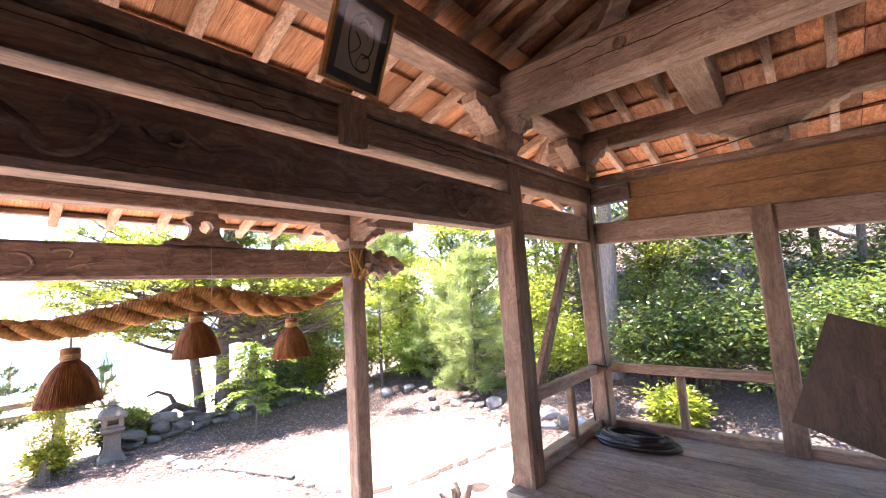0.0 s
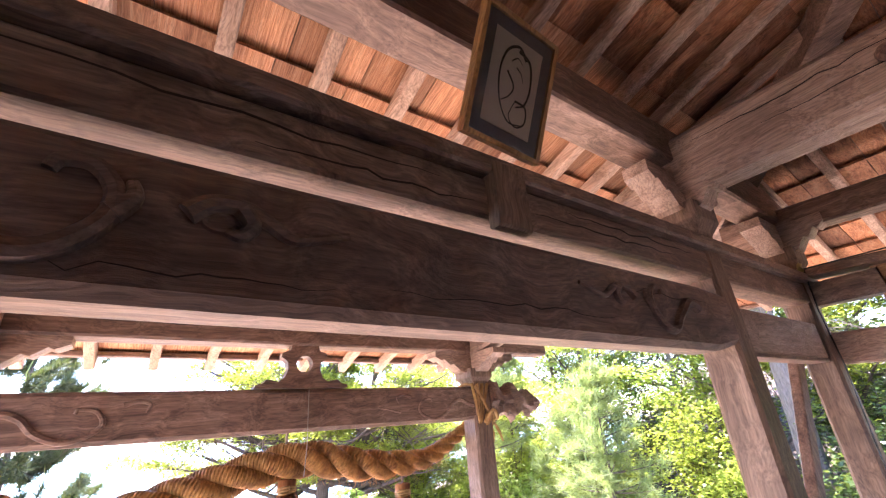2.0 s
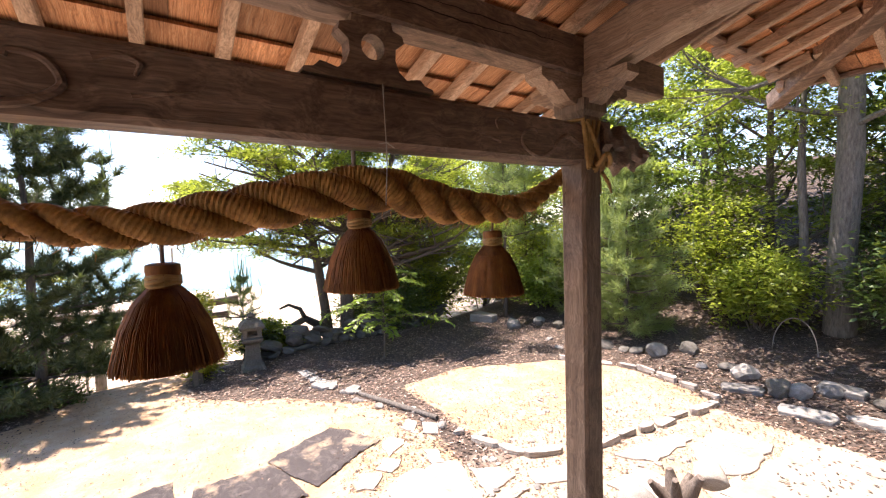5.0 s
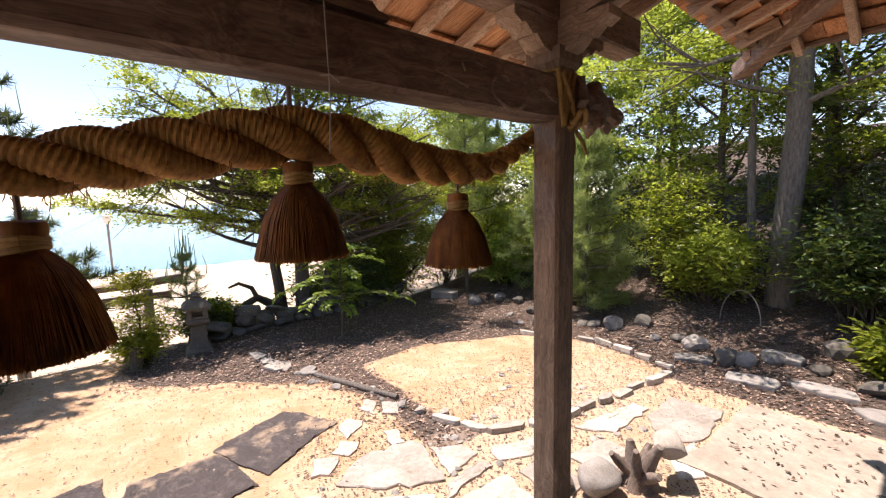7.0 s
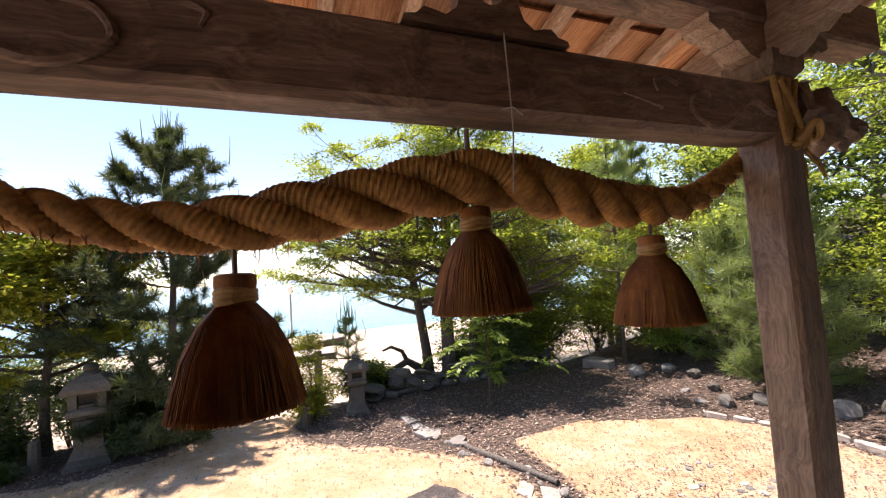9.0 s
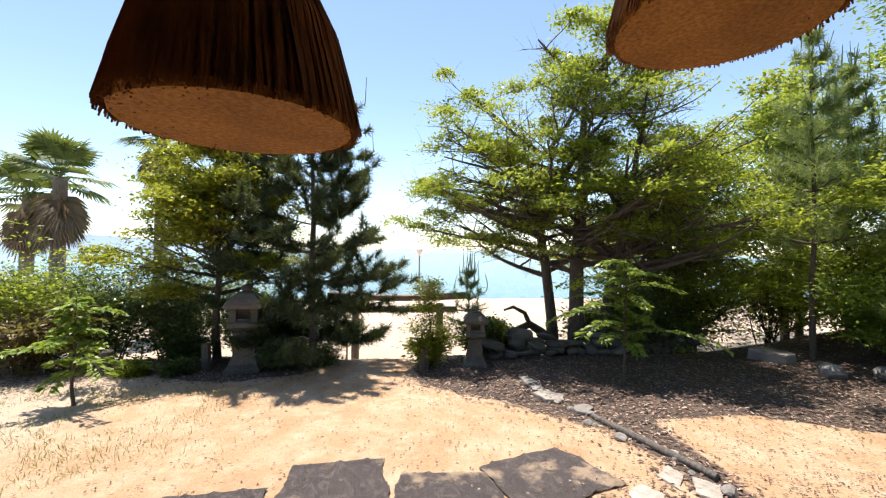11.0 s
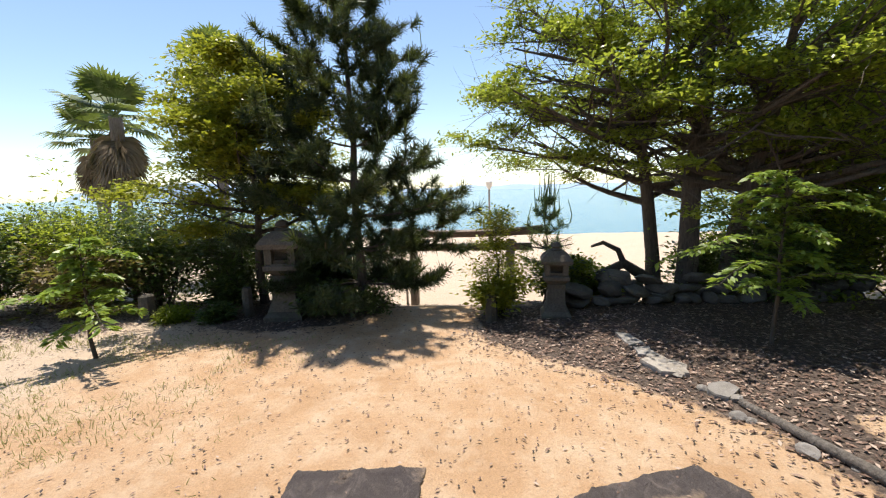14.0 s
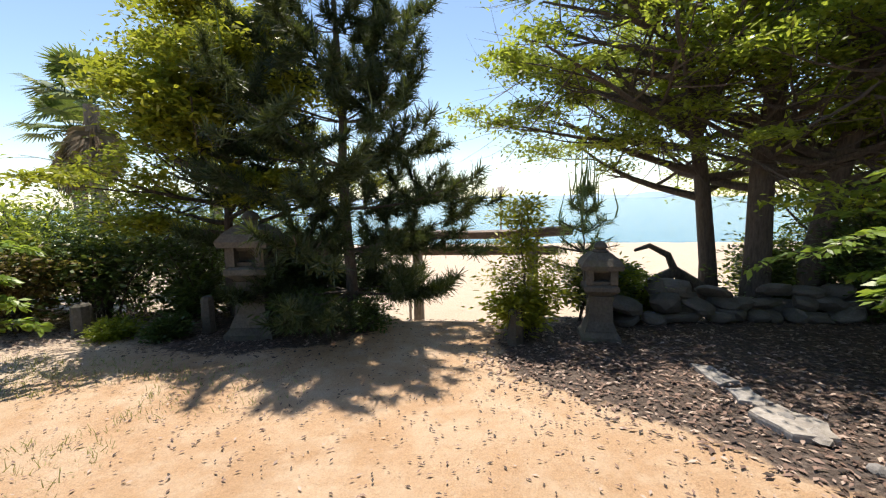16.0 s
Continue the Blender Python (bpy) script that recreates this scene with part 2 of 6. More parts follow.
# ---- mesh building ----
class Buf:
    """Vertices and faces of one mesh under construction."""

    def __init__(self):
        self.v, self.f = [], []

    def add(self, verts, faces):
        k = len(self.v)
        self.v += [tuple(p) for p in verts]
        self.f += [tuple(i + k for i in f) for f in faces]
        return self

    def loft(self, rings, close=True, caps=True):
        n = len(rings[0])
        verts = [p for r in rings for p in r]
        faces = []
        for i in range(len(rings) - 1):
            for j in range(n if close else n - 1):
                a, b = i * n + j, i * n + (j + 1) % n
                faces.append((a, b, b + n, a + n))
        if caps:
            faces.append(tuple(range(n))[::-1])
            faces.append(tuple((len(rings) - 1) * n + j for j in range(n)))
        return self.add(verts, faces)

    def beam(self, p0, p1, w, h, c=0.008, sag=None, parts=1, up=(0, 0, 1), taper=1.0):
        """A chamfered bar from p0 to p1 (axis through its middle); sag(u) gives what is added to (bottom, top)."""
        p0, p1 = Vector(p0), Vector(p1)
        d = (p1 - p0).normalized()
        side = d.cross(Vector(up)).normalized()
        top = side.cross(d)
        rings = []
        for i in range(parts + 1):
            u = i / parts
            m = p0.lerp(p1, u)
            lo, hi = sag(u) if sag else (0, 0)
            s = 1 + (taper - 1) * u
            a, b0, b1 = w / 2 * s, -h / 2 * s + lo, h / 2 * s + hi
            prof = [(-a + c, b0), (a - c, b0), (a, b0 + c), (a, b1 - c), (a - c, b1), (-a + c, b1), (-a, b1 - c), (-a, b0 + c)]
            rings.append([m + side * x + top * y for x, y in prof])
        return self.loft(rings)

    def box(self, x0, x1, y0, y1, z0, z1, c=0.006):
        return self.beam(((x0 + x1) / 2, y0, (z0 + z1) / 2), ((x0 + x1) / 2, y1, (z0 + z1) / 2), x1 - x0, z1 - z0, c)

    def tube(self, pts, radii, n=8, caps=True):
        pts = [Vector(p) for p in pts]
        rings, ref = [], None
        for i, p in enumerate(pts):
            d = (pts[min(i + 1, len(pts) - 1)] - pts[max(i - 1, 0)]).normalized()
            if ref is None:
                ref = d.orthogonal().normalized()
            ref = (ref - d * ref.dot(d)).normalized()
            other = d.cross(ref)
            r = radii[i] if hasattr(radii, "__len__") else radii
            rings.append([p + (ref * math.cos(2 * math.pi * k / n) + other * math.sin(2 * math.pi * k / n)) * r for k in range(n)])
        return self.loft(rings, caps=caps)

    def prism(self, outline, a, b):
        """An outline of 3D points pushed from offset a to offset b (vectors)."""
        a, b = Vector(a), Vector(b)
        o = [Vector(p) for p in outline]
        return self.loft([[p + a for p in o], [p + b for p in o]])

    def lathe(self, profile, centre=(0, 0, 0), n=24, wob=0.0):
        c = Vector(centre)
        rings = []
        for r, z in profile:
            rings.append([c + Vector((r * math.cos(2 * math.pi * k / n), r * math.sin(2 * math.pi * k / n), z)) for k in range(n)])
        return self.loft(rings)

    def mesh(self, name, material, smooth=False):
        me = bpy.data.meshes.new(name)
        me.from_pydata(self.v, [], self.f)
        me.materials.append(material)
        if smooth:
            me.polygons.foreach_set("use_smooth", [True] * len(me.polygons))
            me.set_sharp_from_angle(angle=radians(40))
        bm = bmesh.new()
        bm.from_mesh(me)
        bmesh.ops.recalc_face_normals(bm, faces=bm.faces)
        bm.to_mesh(me)
        bm.free()
        return me


def part(name, buf, material, parent, label="", smooth=False):
    """Links a buffer as one mesh object under a thing or a part."""
    me = buf.mesh(name, material, smooth) if isinstance(buf, Buf) else buf
    ob = new(name, me)
    ob.parent = parent
    return tagged(ob, label)


def thing(name, label, category, at=(0, 0, 0), group="", kind=""):
    ob = new(name)
    ob.location = at
    ob.empty_display_size = 0.1
    return tagged(ob, label, category, group, kind)


def solid(name, buf, material, label, category, group="", kind="", smooth=False):
    return tagged(new(name, buf.mesh(name, material, smooth)), label, category, group, kind)


def quick_mesh(name, verts, quads, material):
    """A large mesh from arrays: verts (n, 3), quads (m, 4)."""
    me = bpy.data.meshes.new(name)
    me.vertices.add(len(verts))
    me.vertices.foreach_set("co", np.asarray(verts, dtype=np.float32).ravel())
    m = len(quads)
    me.loops.add(m * 4)
    me.loops.foreach_set("vertex_index", np.asarray(quads, dtype=np.int32).ravel())
    me.polygons.add(m)
    me.polygons.foreach_set("loop_start", np.arange(0, m * 4, 4, dtype=np.int32))
    me.update(calc_edges=True)
    me.materials.append(material)
    return me


# ---- ground ----
def smoothstep(a, b, x):
    t = np.clip((x - a) / (b - a), 0, 1)
    return t * t * (3 - 2 * t)


def inside(poly, x, y):
    """1 inside a polygon of (x, y) corners, else 0."""
    hit = np.zeros(np.shape(x), dtype=bool)
    for (x0, y0), (x1, y1) in zip(poly, poly[1:] + poly[:1]):
        cross = ((y0 > y) != (y1 > y)) & (x < (x1 - x0) * (y - y0) / (y1 - y0 + 1e-12) + x0)
        hit ^= cross
    return hit.astype(float)


def height(x, y):
    """The ground's height."""
    x, y = np.asarray(x, dtype=float), np.asarray(y, dtype=float)
    z = -0.035 * np.clip(-4.5 - x, 0, 5.2)
    way = smoothstep(-1.1, -0.6, y) * (1 - smoothstep(0.7, 1.0, y))
    z = z - 0.6 * smoothstep(-9.75, -12.6 + 1.4 * way, x) * (x < -9.75)
    drop = np.clip(-11.2 - x, 0, 26)
    z = z - 0.053 * drop - 2.5 * smoothstep(-37, -60, x) * (x < -37)
    z = z + 0.55 * smoothstep(6.2, 9.5, y) * smoothstep(-13, -9, x) + 0.9 * smoothstep(9.0, 16, y) * smoothstep(-14, -9, x)
    z = z + 3.2 * smoothstep(11.5, 22, y) * smoothstep(-17, -11, x)
    z = z + 0.02 * np.sin(1.7 * x + 0.6 * y) * np.cos(1.3 * y) * smoothstep(-3.5, -5, x)
    return z


PLOT = [(-4.9, 2.95), (-4.25, 3.15), (-4.0, 3.9), (-3.7, 5.75), (-5.2, 6.1), (-6.1, 5.7), (-6.9, 4.3), (-6.8, 3.1)]
COURT = [(-3.0, 2.4), (-5.1, 2.6), (-5.7, 2.62), (-6.6, 2.5), (-7.4, 1.75), (-8.4, 0.5), (-9.2, 0.6), (-10.0, 0.7), (-10.0, -0.8), (-9.0, -1.0), (-8.5, -2.2), (-9.0, -3.6), (-8.0, -5.2), (-6.0, -8.0), (-1.0, -8.0), (-1.0, 2.0)]


def soft_inside(poly, x, y, reach):
    """Like inside, with an edge that fades over a width of twice the reach."""
    x, y = np.asarray(x, dtype=float), np.asarray(y, dtype=float)
    total = inside(poly, x, y)
    for k in range(12):
        r = reach * (0.5 if k % 2 else 1.0)
        total = total + inside(poly, x + r * math.cos(k * math.pi / 6), y + r * math.sin(k * math.pi / 6))
    return total / 13


def soil_amount(x, y):
    s = np.ones(np.shape(x))
    s = s * (1 - soft_inside(PLOT, x, y, 0.12)) * (1 - soft_inside(COURT, x, y, 0.36))
    s = s * (1 - smoothstep(-9.6, -10.2, x) * (y < 1.3) * (y > -1.2))
    s = s * (1 - smoothstep(-11.5, -12.5, x))
    s = s * (1 - ((x > -4.4) & (y < 5.5)) * 1.0)
    return s


def axis_steps(lo, hi, step, far):
    core = list(np.arange(lo, hi + step / 2, step))
    out, d = [], step
    a, b = core[0], core[-1]
    left, right = [], []
    while b < far:
        d *= 1.35
        a, b = a - d, b + d
        left.append(a)
        right.append(b)
    return np.array(left[::-1] + core + right)


gx, gy = axis_steps(-13.5, -1.0, 0.1, 2500), axis_steps(-7.0, 10.0, 0.1, 2500)
GX, GY = np.meshgrid(gx, gy, indexing="ij")
GZ = height(GX, GY)
nx, ny = GX.shape
idx = np.arange(nx * ny).reshape(nx, ny)
quads = np.stack([idx[:-1, :-1], idx[1:, :-1], idx[1:, 1:], idx[:-1, 1:]], -1).reshape(-1, 4)
me = quick_mesh("ground", np.stack([GX, GY, GZ], -1).reshape(-1, 3), quads, M_GROUND)
at = me.attributes.new("soil", "FLOAT", "POINT")
at.data.foreach_set("value", soil_amount(GX, GY).ravel().astype(np.float32))
at = me.attributes.new("pale", "FLOAT", "POINT")
PALE = np.clip(smoothstep(-9.6, -11.0, GX) + smoothstep(-2.6, -3.7, GY) * smoothstep(-5.6, -6.6, GX) + smoothstep(-3.5, -5.5, GY) * 0.9 + (GX > -4.7) * (GY > -1.5) * (GY < 5.5) * np.where((GX < -2.9) & (GY > 1.2), 0.45, 0.8), 0, 1)
at.data.foreach_set("value", PALE.ravel().astype(np.float32))
me.polygons.foreach_set("use_smooth", [True] * len(me.polygons))
tagged(new("ground", me), "sandy courtyard ground with dark leaf-strewn soil", "ground", kind="structure")
sea = Buf().add([(-2400, -2400, -2.15), (-30, -2400, -2.15), (-30, 2400, -2.15), (-2400, 2400, -2.15)], [(0, 1, 2, 3)])
solid("water", sea, M_WATER, "calm pale blue sea below the beach", "sea", kind="structure")


# ---- the shrine's worship hall ----
FLOOR = 1.2
PLATFORM = 0.57
MID_Y = 0.9
SLOPE = 0.33


def front_roof(x):
    """Underside of the rafters over the front."""
    return 3.20 + SLOPE * (x + 2.9)


def side_roof(y):
    """Underside of the rafters over the two sides, by the distance from the middle."""
    return 3.62 - SLOPE * (abs(y - MID_Y) - 2.4)


hall = thing("worship_hall", "weathered open timber shrine hall with a cedar board roof", "shrine hall")


def column(x, y, w, z0, z1, mat=None):
    b = Buf().beam((x, y, z0), (x, y, z1), w, w, 0.014, up=(1, 0, 0), parts=3)
    return part("column", b, mat or M_GREY[2], hall)


def mirror(y):
    return 2 * MID_Y - y


for y in (2.13, mirror(2.13)):
    column(-1.36, y, 0.14, 0.0, 3.07)
for y in (3.27, mirror(3.27)):
    column(-1.36, y, 0.135, 0.0, 3.07)
for y in (3.35, mirror(3.35)):
    column(-0.22, y - 0.02 * (1 if y > MID_Y else -1), 0.125, 0.0, 2.725)
    column(2.9, y, 0.13, 0.0, 3.3)
for y in (2.08, -0.335):
    column(-2.9, y, 0.14, 0.0, 2.74)


def camber(lo, hi):
    return lambda u: (lo * 4 * u * (1 - u), hi * 4 * u * (1 - u))


def ends(u):
    """The belly of a carved beam: slimmer where it meets its columns."""
    e = min(u, 1 - u)
    return (0.03 * max(0, 1 - e / 0.07), -0.012 * max(0, 1 - e / 0.07))


# front row
koryo = part("carved_beam", Buf().beam((-1.34, mirror(2.06), 2.757), (-1.34, 2.06, 2.757), 0.12, 0.235, 0.02, sag=ends, parts=40), M_OLD[1], hall, "dark carved rainbow beam")
part("head_beam", Buf().beam((-1.36, mirror(3.33), 2.965), (-1.36, 3.33, 3.005), 0.125, 0.118, 0.008, parts=8), M_OLD[1], hall)
part("plate", Buf().beam((-1.36, mirror(3.4), 3.051), (-1.36, 3.4, 3.092), 0.19, 0.055, 0.008, parts=8), M_OLD[1], hall)
part("strap_block", Buf().box(-1.30, -1.262, 0.89, 1.0, 2.893, 3.082, 0.006), M_GREY[2], hall)
part("purlin", Buf().beam((-1.36, mirror(3.5), 3.555), (-1.36, 3.5, 3.555), 0.16, 0.25, 0.01, sag=camber(0.06, 0.0), parts=24), M_OLD[1], hall)
for s in (1, -1):
    yc, y2 = MID_Y + s * 2.37, MID_Y + s * 1.23
    # tie beam, side plates and purlin
    part("tie_beam", Buf().beam((-1.45, y2, 3.47), (3.1, y2, 3.37), 0.19, 0.28, 0.035, parts=16), M_GREY[0], hall)
    part("side_purlin", Buf().beam((-1.6, yc + s * 0.03, 3.465), (3.1, yc + s * 0.03, 3.245), 0.15, 0.15, 0.012, parts=4), M_OLD[0], hall)
    part("side_plate", Buf().beam((-1.45, yc + s * 0.05, 3.128), (3.1, yc + s * 0.05, 2.914), 0.17, 0.05, 0.006), M_OLD[0], hall)
    part("side_head_beam", Buf().beam((-1.3, yc + s * 0.06, 3.0), (-1.0, yc + s * 0.06, 3.0), 0.1, 0.13, 0.006), M_OLD[0], hall)
    part("lintel", Buf().beam((-1.4, yc + s * 0.08, 2.708), (3.1, yc + s * 0.08, 2.494), 0.11, 0.165, 0.008, parts=4), M_GREY[0], hall)
    part("side_tie", Buf().beam((-1.36, y2 + s * 0.07, 2.745), (-1.36, yc, 2.745), 0.085, 0.185, 0.006), M_GREY[1], hall, "pale bleached tie board")
    part("side_tie_sill", Buf().beam((-1.36, y2 + s * 0.07, 2.642), (-1.36, yc, 2.642), 0.09, 0.018, 0.003), M_OLD[1], hall)
    part("wall_board", Buf().beam((-1.03, yc + s * 0.055, 3.015), (2.85, yc + s * 0.055, 2.833), 0.024, 0.15, 0.003), M_PANEL, hall, "orange-brown planed board")
    part("wall_board", Buf().beam((-1.03, yc + s * 0.053, 2.851), (2.85, yc + s * 0.053, 2.669), 0.024, 0.174, 0.003), M_PANEL, hall, "orange-brown planed board")
    part("cross_beam", Buf().beam((-0.37, y2, 3.50), (-0.42, yc + s * 0.06, 3.51), 0.2, 0.2, 0.02), M_GREY[1], hall)
    part("hip_rafter", Buf().beam((-2.9, yc + s * 1.43, 3.19), (0.6, MID_Y + s * 0.15, 4.34), 0.12, 0.14, 0.012), M_OLD[0], hall)
    # railing of the raised side floor
    part("rail", Buf().beam((-1.38, y2 + s * 0.07, 1.645), (-1.38, yc - s * 0.07, 1.645), 0.06, 0.07, 0.008), M_GREY[1], hall)
    part("rail", Buf().beam((-1.3, yc + s * 0.08, 1.645), (-0.29, yc + s * 0.08, 1.645), 0.06, 0.065, 0.008), M_GREY[0], hall)
    part("baluster", Buf().beam((-0.82, yc + s * 0.08, FLOOR), (-0.82, yc + s * 0.08, 1.615), 0.06, 0.05, 0.006, up=(1, 0, 0)), M_GREY[2], hall)
    part("baluster", Buf().beam((-1.38, yc - s * 0.5, FLOOR), (-1.38, yc - s * 0.5, 1.615), 0.05, 0.05, 0.006, up=(1, 0, 0)), M_GREY[2], hall)
    part("floor_sill", Buf().beam((-1.4, y2, FLOOR + 0.03), (-1.4, yc, FLOOR + 0.03), 0.09, 0.09, 0.008), M_GREY[1], hall)
    part("floor_sill", Buf().beam((-1.36, yc + s * 0.08, FLOOR + 0.02), (3.0, yc + s * 0.08, FLOOR + 0.02), 0.08, 0.07, 0.008), M_GREY[0], hall)
    part("floor_beam", Buf().beam((-1.36, y2 - s * 0.12, FLOOR - 0.12), (3.0, y2 - s * 0.12, FLOOR - 0.12), 0.1, 0.18, 0.01), M_OLD[0], hall)
    part("floor_beam", Buf().beam((-1.36, y2, FLOOR - 0.12), (-1.36, yc, FLOOR - 0.12), 0.1, 0.14, 0.01), M_OLD[1], hall)
part("brace", Buf().beam((-1.47, 2.16, 1.15), (-1.44, 3.12, 2.66), 0.05, 0.075, 0.006), M_OLD[2], hall, "dark diagonal brace")

# porch
porch_beam = part("porch_beam", Buf().beam((-2.9, -0.43, 2.595), (-2.9, 2.18, 2.595), 0.13, 0.2, 0.018, sag=lambda u: (0.025 * max(0, 1 - min(u, 1 - u) / 0.1), 0), parts=48), M_OLD[1], hall, "dark carved porch beam")
part("porch_purlin", Buf().beam((-2.9, mirror(2.75), 3.0), (-2.9, 2.75, 3.005), 0.14, 0.18, 0.01, parts=10), M_OLD[1], hall)


def curved(p0, p1, rise, n=18):
    """Points along a beam that swings upwards between its ends."""
    p0, p1 = Vector(p0), Vector(p1)
    return [p0.lerp(p1, i / n) + Vector((0, 0, rise * math.sin(math.pi * i / n))) for i in range(n + 1)]


curved_ties = []
for s in (1, -1):
    y = MID_Y + s * 1.19
    path = curved((-2.84, y, 2.99), (-1.43, y + s * 0.04, 3.02), 0.11)
    b = Buf()
    rings = []
    for i, p in enumerate(path):
        hh = 0.105
        prof = [(-0.055, -hh), (0.055, -hh), (0.07, -hh + 0.02), (0.07, hh - 0.02), (0.055, hh), (-0.055, hh), (-0.07, hh - 0.02), (-0.07, -hh + 0.02)]
        rings.append([(p.x, p.y + a, p.z + c) for a, c in prof])
    curved_ties.append(part("curved_tie_beam", b.loft(rings), M_GREY[0], hall, "curved carved shrimp beam"))


def bracket_arm(centre, along, length, h, w):
    """A boat-shaped bracket arm with scalloped ends; along 0 is x, 1 is y."""
    half = length / 2
    under = [(-half, h), (-half, h * 0.72), (-half * 0.86, h * 0.55), (-half * 0.80, h * 0.62), (-half * 0.66, h * 0.34), (-half * 0.58, h * 0.4), (-half * 0.42, 0.06 * h), (-half * 0.3, 0)]
    outline = under + [(-a, c) for a, c in under[::-1]]
    cx, cy, cz = centre
    if along == 0:
        pts = [(cx + a, cy, cz + c) for a, c in outline]
        return Buf().prism(pts, (0, -w / 2, 0), (0, w / 2, 0))
    pts = [(cx, cy + a, cz + c) for a, c in outline]
    return Buf().prism(pts, (-w / 2, 0, 0), (w / 2, 0, 0))


def bearing_block(x, y, z, w, h):
    """A square bearing block, its lower half drawn in."""
    rings = []
    for k, (r, dz) in enumerate(((0.62, 0), (0.7, 0.18), (0.98, 0.48), (1.0, 0.52), (1.0, 1.0))):
        a = w / 2 * r
        rings.append([(x - a, y - a, z + h * dz), (x + a, y - a, z + h * dz), (x + a, y + a, z + h * dz), (x - a, y + a, z + h * dz)])
    return Buf().loft(rings)


def bracket_set(x, y, z, top, span=0.62, w=0.11):
    """Bearing block, crossed arms up to the beam above."""
    h = top - z
    part("bearing_block", bearing_block(x, y, z, w * 1.75, h * 0.5), M_GREY[2], hall)
    part("bracket_arm", bracket_arm((x, y, z + h * 0.4), 1, span, h * 0.6, w), M_GREY[1], hall)
    part("bracket_arm", bracket_arm((x, y, z + h * 0.4), 0, span * 0.85, h * 0.58, w * 0.96), M_GREY[0], hall)


for y in (2.13, 3.27, mirror(2.13), mirror(3.27)):
    bracket_set(-1.36, y, 3.12, 3.43)
for y in (2.08, -0.335):
    bracket_set(-2.9, y, 2.70, 2.915, 0.66, 0.10)
for y in (3.32, mirror(3.32)):
    for x in (-0.13, 1.4):
        dz = -0.047 * (x + 0.13)
        part("bearing_block", bearing_block(x, y, 3.088 + dz, 0.2, 0.14), M_GREY[2], hall)
        part("bracket_arm", bracket_arm((x, y, 3.195 + dz), 0, 0.78, 0.14, 0.1), M_GREY[0], hall)

# frog-leg strut between porch beam and purlin
half = [(0.235, 0.0), (0.23, 0.02), (0.20, 0.028), (0.18, 0.055), (0.155, 0.05), (0.125, 0.04), (0.095, 0.07), (0.082, 0.12), (0.085, 0.17), (0.118, 0.205), (0.112, 0.235), (0.075, 0.25), (0.07, 0.285)]
foot = [(0.05, 0.0), (0.04, 0.03), (0.0, 0.045)]
outer = [(-2.9, 0.93 + a, 2.70 + 0.74 * c) for a, c in half] + [(-2.9, 0.93 - a, 2.70 + 0.74 * c) for a, c in half[::-1]]
frog = bmesh.new()
loop_out = [frog.verts.new(p) for p in outer]
ring_hole = [frog.verts.new((-2.9, 0.93 + 0.042 * math.cos(a), 2.817 + 0.042 * math.sin(a))) for a in np.linspace(0, 2 * math.pi, 16, endpoint=False)]
edges = [frog.edges.new((loop_out[i], loop_out[(i + 1) % len(loop_out)])) for i in range(len(loop_out))]
edges += [frog.edges.new((ring_hole[i], ring_hole[(i + 1) % 16])) for i in range(16)]
bmesh.ops.triangle_fill(frog, edges=edges, use_beauty=True)
geo = bmesh.ops.extrude_face_region(frog, geom=frog.faces[:])
bmesh.ops.translate(frog, verts=[v for v in geo["geom"] if isinstance(v, bmesh.types.BMVert)], vec=(0.06, 0, 0))
bmesh.ops.recalc_face_normals(frog, faces=frog.faces)
me = bpy.data.meshes.new("frog_leg_strut")
frog.to_mesh(me)
frog.free()
me.materials.append(M_OLD[1])
part("frog_leg_strut", me, M_OLD[1], hall, "dark carved frog-leg strut with a round hole")

# platform, steps and an unseen back wall added to dim the interior
solid("platform", Buf().box(-2.1, 3.0, mirror(2.02), 2.02, 0.0, PLATFORM, 0.02), M_EARTH, "worn grey screed floor inside the hall", "floor", kind="structure")
steps = thing("stone_steps", "short flight of worn stone steps before the hall", "steps", (-2.5, 0.9, 0))
for k in range(2):
    ob = part("step", Buf().box(-0.1 - 0.3 * k, 0.4 - 0.3 * k, -1.0, 1.0, 0.0, 0.38 - 0.19 * k, 0.015), M_PALE, steps)
solid("wall_back", Buf().box(3.0, 3.12, mirror(3.5), 3.5, 0.0, 4.4, 0.01), M_DARKBOARD, "unseen dark back wall added to dim the hall", "wall", kind="structure")

# unseen side walls, added to keep sky light off the inner beam faces
solid("wall_left", Buf().box(-1.28, 3.0, mirror(3.47), mirror(3.41), FLOOR, 2.62, 0.01), M_DARKBOARD, "unseen plain dark side wall added to keep light out of the hall", "wall", kind="structure")
solid("wall_right", Buf().box(1.2, 3.0, 3.41, 3.47, FLOOR, 2.62, 0.01), M_DARKBOARD, "unseen plain dark side wall added to keep light out of the hall", "wall", kind="structure")

# raised side floors, plank by plank
for s in (1, -1):
    deck = thing("raised_floor", "grey weathered plank floor raised beside the aisle", "floor", kind="structure")
    y = MID_Y + s * 1.07
    k = 0
    while abs(y - MID_Y) < 2.45:
        w = 0.2
        a, b = sorted((y, y + s * (w - 0.006)))
        part("plank", Buf().box(-1.42, 2.98, a, b, FLOOR - 0.035, FLOOR + (0.002 if k % 2 else 0.0), 0.005), M_FLOOR, deck)
        y += s * w
        k += 1

# rafters and roof boards
EAVE = -3.78
HALL_EAVE = -2.8
STEP = 0.302
RAFT_W, RAFT_H = 0.052, 0.07


